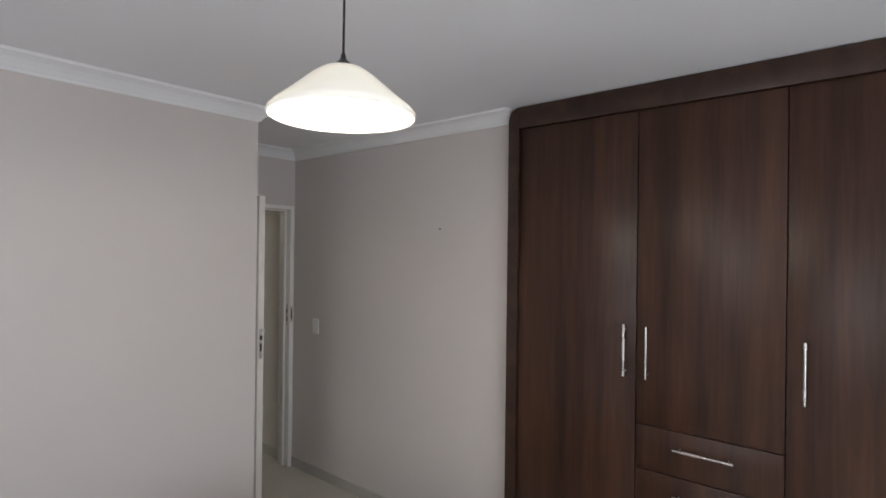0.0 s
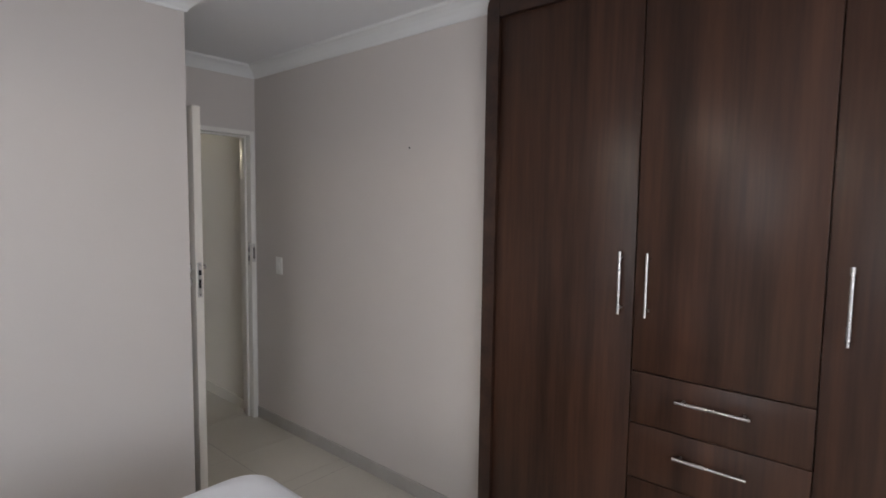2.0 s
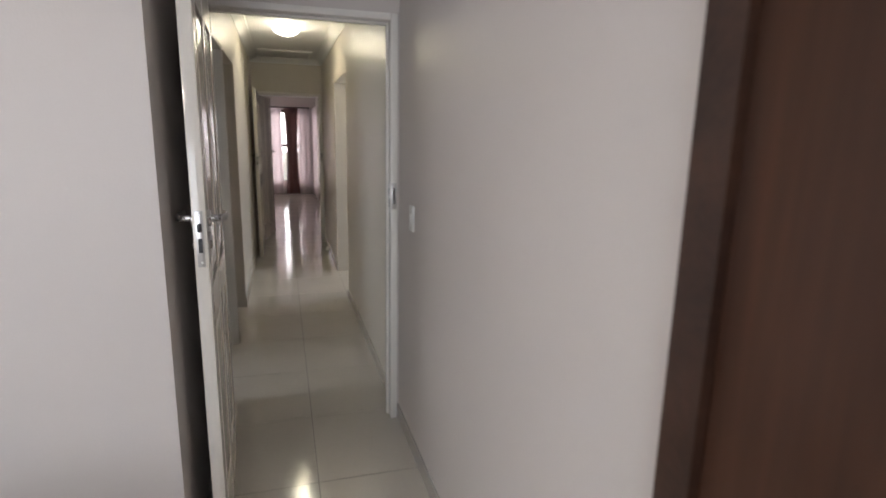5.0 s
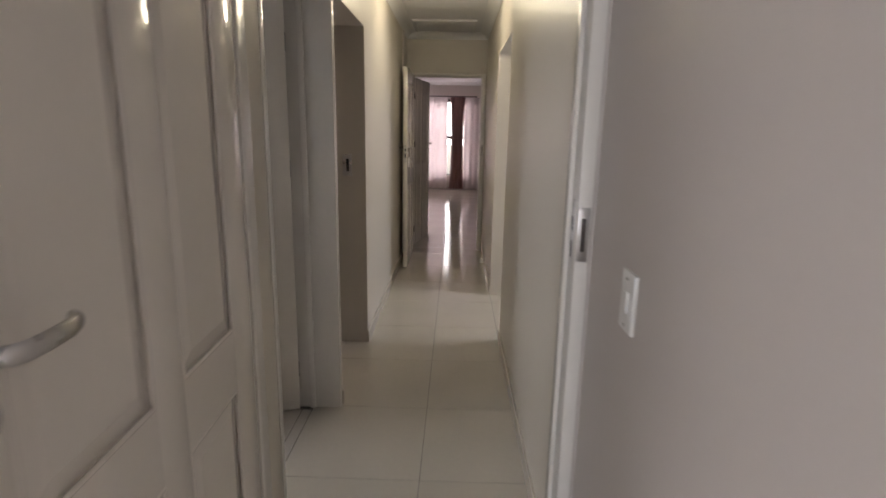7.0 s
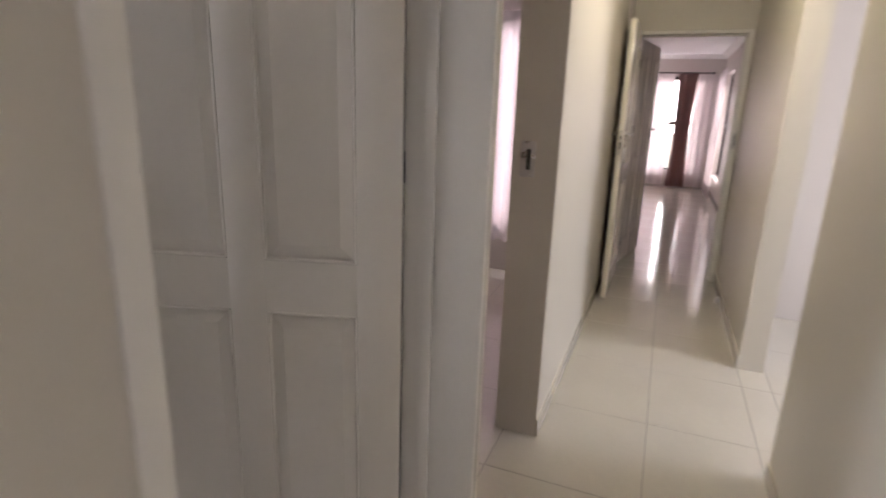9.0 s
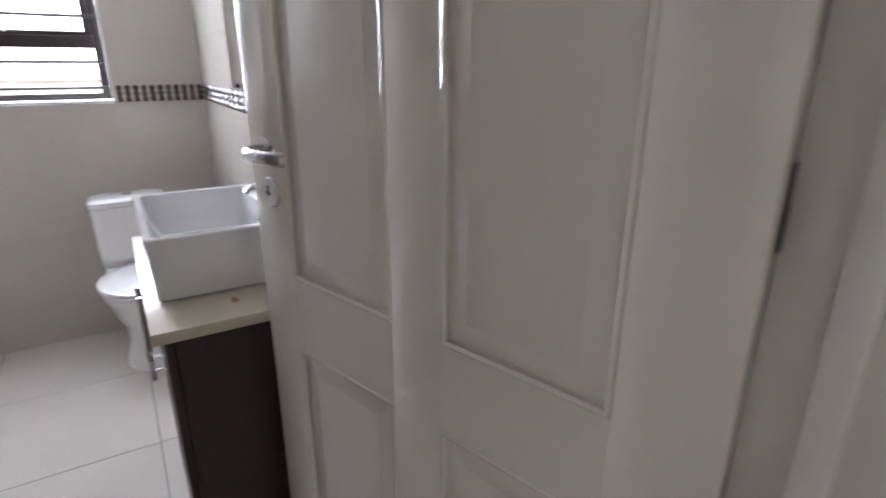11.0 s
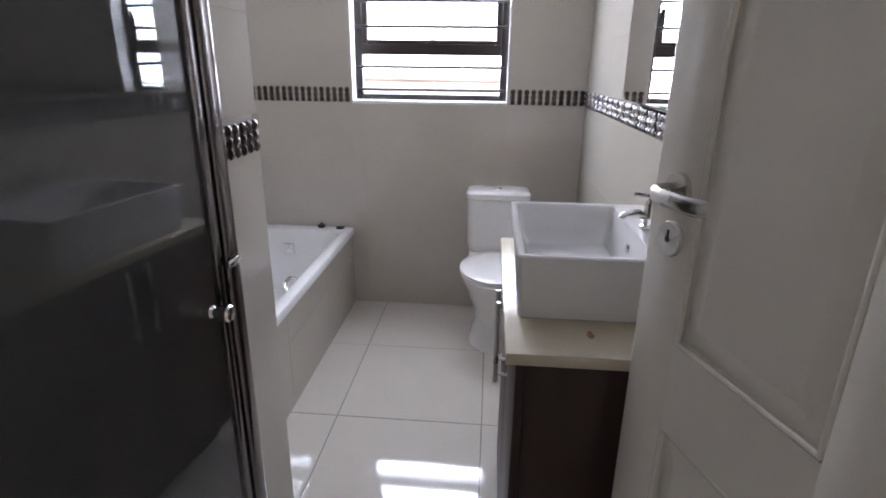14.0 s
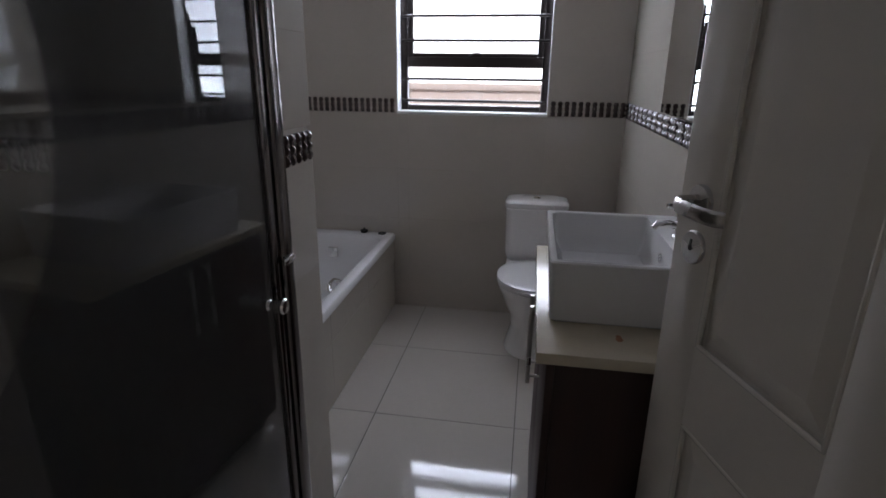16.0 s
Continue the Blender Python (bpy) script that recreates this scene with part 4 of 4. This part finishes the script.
def tile(parent, mat, origin, size, normal, name="tile", thick=0.009, joint=0.0015, bevel=0.0012):
    """One tile; size in its plane, normal 'x', 'y' or 'z' with sign."""
    key = (mat.name, round(size[0], 4), round(size[1], 4), normal)
    if key not in tile_mesh:
        a, b = size[0] / 2 - joint, size[1] / 2 - joint
        e = bevel
        bm = bmesh.new()
        top = [bm.verts.new(p) for p in ((-a + e, -b + e, 0), (a - e, -b + e, 0), (a - e, b - e, 0), (-a + e, b - e, 0))]
        rim = [bm.verts.new(p) for p in ((-a, -b, -e), (a, -b, -e), (a, b, -e), (-a, b, -e))]
        low = [bm.verts.new(p) for p in ((-a, -b, -thick), (a, -b, -thick), (a, b, -thick), (-a, b, -thick))]
        bm.faces.new(top)
        for p, q in ((rim, top), (low, rim)):
            for i in range(4):
                bm.faces.new((p[i], p[(i + 1) % 4], q[(i + 1) % 4], q[i]))
        turn = {"+z": Matrix(), "+x": pose(0, 0, 0, 90, 0, 90), "-x": pose(0, 0, 0, 90, 0, -90), "+y": pose(0, 0, 0, 90, 0, 180), "-y": pose(0, 0, 0, 90)}[normal]
        bm.transform(turn)
        me = bpy.data.meshes.new(name)
        bm.to_mesh(me)
        bm.free()
        me.materials.append(mat)
        tile_mesh[key] = me
    o = new(name, tile_mesh[key])
    o.parent = parent
    o.location = origin
    return o


def cuts(lo, hi, start, step):
    k = math.ceil((lo - start) / step - 1e-6)
    pts = [lo]
    while start + k * step < hi - 0.012:
        if start + k * step > lo + 0.012:
            pts.append(start + k * step)
        k += 1
    return pts + [hi]


def floor_tiles(name, x0, x1, y0, y1, sx, sy, step, mat, label):
    f = thing(name, pose(0, 0, 0), label, "floor", kind="structure")
    xs, ys = cuts(x0, x1, sx, step), cuts(y0, y1, sy, step)
    for xa, xb in zip(xs, xs[1:]):
        for ya, yb in zip(ys, ys[1:]):
            tile(f, mat, ((xa + xb) / 2, (ya + yb) / 2, 0.0), (xb - xa, yb - ya), "+z", "floor_tile")


FL = "polished cream porcelain floor tiles with thin grey joints"
floor_tiles("floor_lobby", -0.895, 0.0, BW, 0.10, -0.456, -1.077, 0.6, FLOORT, FL)
floor_tiles("floor_bedroom", -4.4, 0.0, -5.2, BW, -0.456, -1.077, 0.6, FLOORT, FL)
floor_tiles("floor_corridor", -1.056, 0.0, 0.10, 5.23, -0.456, 1.323, 0.6, FLOORT, FL)
floor_tiles("floor_side_room", -4.05, -1.056, 1.36, 4.6, -0.456, 1.32, 0.6, FLOORT, FL)
floor_tiles("floor_east_room", 0.0, 3.0, 1.33, 4.4, -0.456, 1.32, 0.6, FLOORT, FL)
floor_tiles("floor_lounge", -3.2, 0.3, 5.23, 11.7, -0.456, 1.32, 0.6, FLOORT, FL)
floor_tiles("floor_bathroom", FX, -1.056, LY, BY, -2.907, 0.183, 0.6, BATHF, "glossy ivory porcelain bathroom floor tiles with dark joints")

B0, B1 = 1.187, 1.267   # mosaic band
COURSES = [0.0, 0.27, 0.57, 0.87, B0, B1, 1.5, 1.8, 2.1, 2.4, H]


def wall_tiles(name, along, fixed, lo, hi, start, normal, holes, label):
    """Wall tiles between lo and hi; holes: (lo, hi, z0, z1) left free."""
    w = thing(name, pose(0, 0, 0), label, "wall tiles", kind="structure")
    us = cuts(lo, hi, start, 0.6)
    for h in holes:
        us = sorted(set(us + [h[0], h[1]]))
    us = [u for u in us if lo - 1e-6 <= u <= hi + 1e-6]
    zs = sorted(set(COURSES + [z for h in holes for z in h[2:]]))
    for a, b in zip(us, us[1:]):
        for z0, z1 in zip(zs, zs[1:]):
            if b - a < 0.012 or z1 - z0 < 0.012 or abs(z0 - B0) < 1e-6:
                continue
            c, z = (a + b) / 2, (z0 + z1) / 2
            if any(h[0] < c < h[1] and h[2] < z < h[3] for h in holes):
                continue
            loc = (c, fixed, z) if along == "x" else (fixed, c, z)
            tile(w, WALLT, loc, (b - a, z1 - z0), normal, "wall_tile", joint=0.00015, bevel=0.00025)


WL = "glossy beige ceramic wall tiles with pale joints"
wall_tiles("tiling_far", "y", FX + 0.009, LY, BY, 0.08, "+x", [(0.015, 0.855, 1.19, 2.15)], WL)
wall_tiles("tiling_vanity", "x", BY - 0.009, FX, BX - 0.09, -3.45, "-y", [], WL)
wall_tiles("tiling_bath", "x", LY + 0.009, FX, BX - 0.02, -3.45, "+y", [], WL)
wall_tiles("tiling_doorway", "y", BX - 0.029, LY, BY, -0.3, "-x", [(0.365, BY, 0.0, 2.1)], WL)
wall_tiles("tiling_pier_end", "x", PY, PX0, PX1, -5, "+y", [], WL)
wall_tiles("tiling_pier_bath", "y", PX0, LY, PY, -0.3, "-x", [], WL)
wall_tiles("tiling_pier_shower", "y", PX1, LY, PY, -0.3, "+x", [], WL)


def bead(mat):
    """One mosaic stick: three swelling beads one above another, bulging along -y."""
    bm = bmesh.new()
    hw = 0.0158
    rows = []
    hgt = B1 - B0 - 0.002
    for j in range(10):
        f = j / 9
        sw = abs(math.sin(math.pi * 3 * f))
        ww, dd = hw * (0.72 + 0.28 * sw), 0.005 + 0.008 * sw
        z = (f - 0.5) * hgt
        rows.append([bm.verts.new(p) for p in ((-ww, 0.004, z), (-ww * 0.7, -dd * 0.75, z), (0, -dd, z), (ww * 0.7, -dd * 0.75, z), (ww, 0.004, z))])
    for a, b in zip(rows, rows[1:]):
        for i in range(4):
            bm.faces.new((a[i], a[i + 1], b[i + 1], b[i]))
    me = bpy.data.meshes.new("mosaic_piece")
    bm.to_mesh(me)
    bm.free()
    me.materials.append(mat)
    for p in me.polygons:
        p.use_smooth = True
    return me


BEADS = (bead(MOSA), bead(MOSB), bead(MOSC))


def band(name, along, fixed, lo, hi, rz, label, lift=0.0, mix=(0, 1, 1)):
    w = thing(name, pose(0, 0, 0), label, "mosaic band", kind="structure")
    z0, z1 = B0 + 0.001 + lift, B1 - 0.001 + lift
    part("backing", B(lo, hi, fixed - 0.002, fixed + 0.002, z0, z1) if along == "x" else B(fixed - 0.002, fixed + 0.002, lo, hi, z0, z1), DGROUT, w, "dark grout behind the beads", smooth=False)
    n = max(1, int((hi - lo) / 0.034))
    for k in range(n):
        c = lo + (hi - lo) * (k + 0.5) / n
        o = new("mosaic_piece", BEADS[mix[k % 3]])
        o.parent = w
        o.location = (c, fixed, (B0 + B1) / 2 + lift) if along == "x" else (fixed, c, (B0 + B1) / 2 + lift)
        o.rotation_euler = (0, 0, radians(rz))


ML = "shiny pewter and brown beaded mosaic band set in the tiles"
band("mosaic_far_wall", "y", FX + 0.006, 0.865, BY - 0.01, 90, ML)
band("mosaic_far_wall_bath", "y", FX + 0.006, LY + 0.01, 0.005, 90, ML)
band("mosaic_vanity_wall", "x", BY - 0.006, FX + 0.012, BX - 0.1, 0, "silvery beaded mosaic band along the vanity wall", 0.0, (2, 0, 2))
band("mosaic_bath_wall", "x", LY + 0.006, FX + 0.012, BX - 0.03, 180, ML)
band("mosaic_pier_end", "x", PY - 0.003, PX0, PX1, 180, ML, -0.012)
band("mosaic_pier_bath", "y", PX0 + 0.003, LY + 0.02, PY, -90, ML, -0.012)
band("mosaic_pier_shower", "y", PX1 - 0.003, LY + 0.02, PY, 90, ML, -0.012)
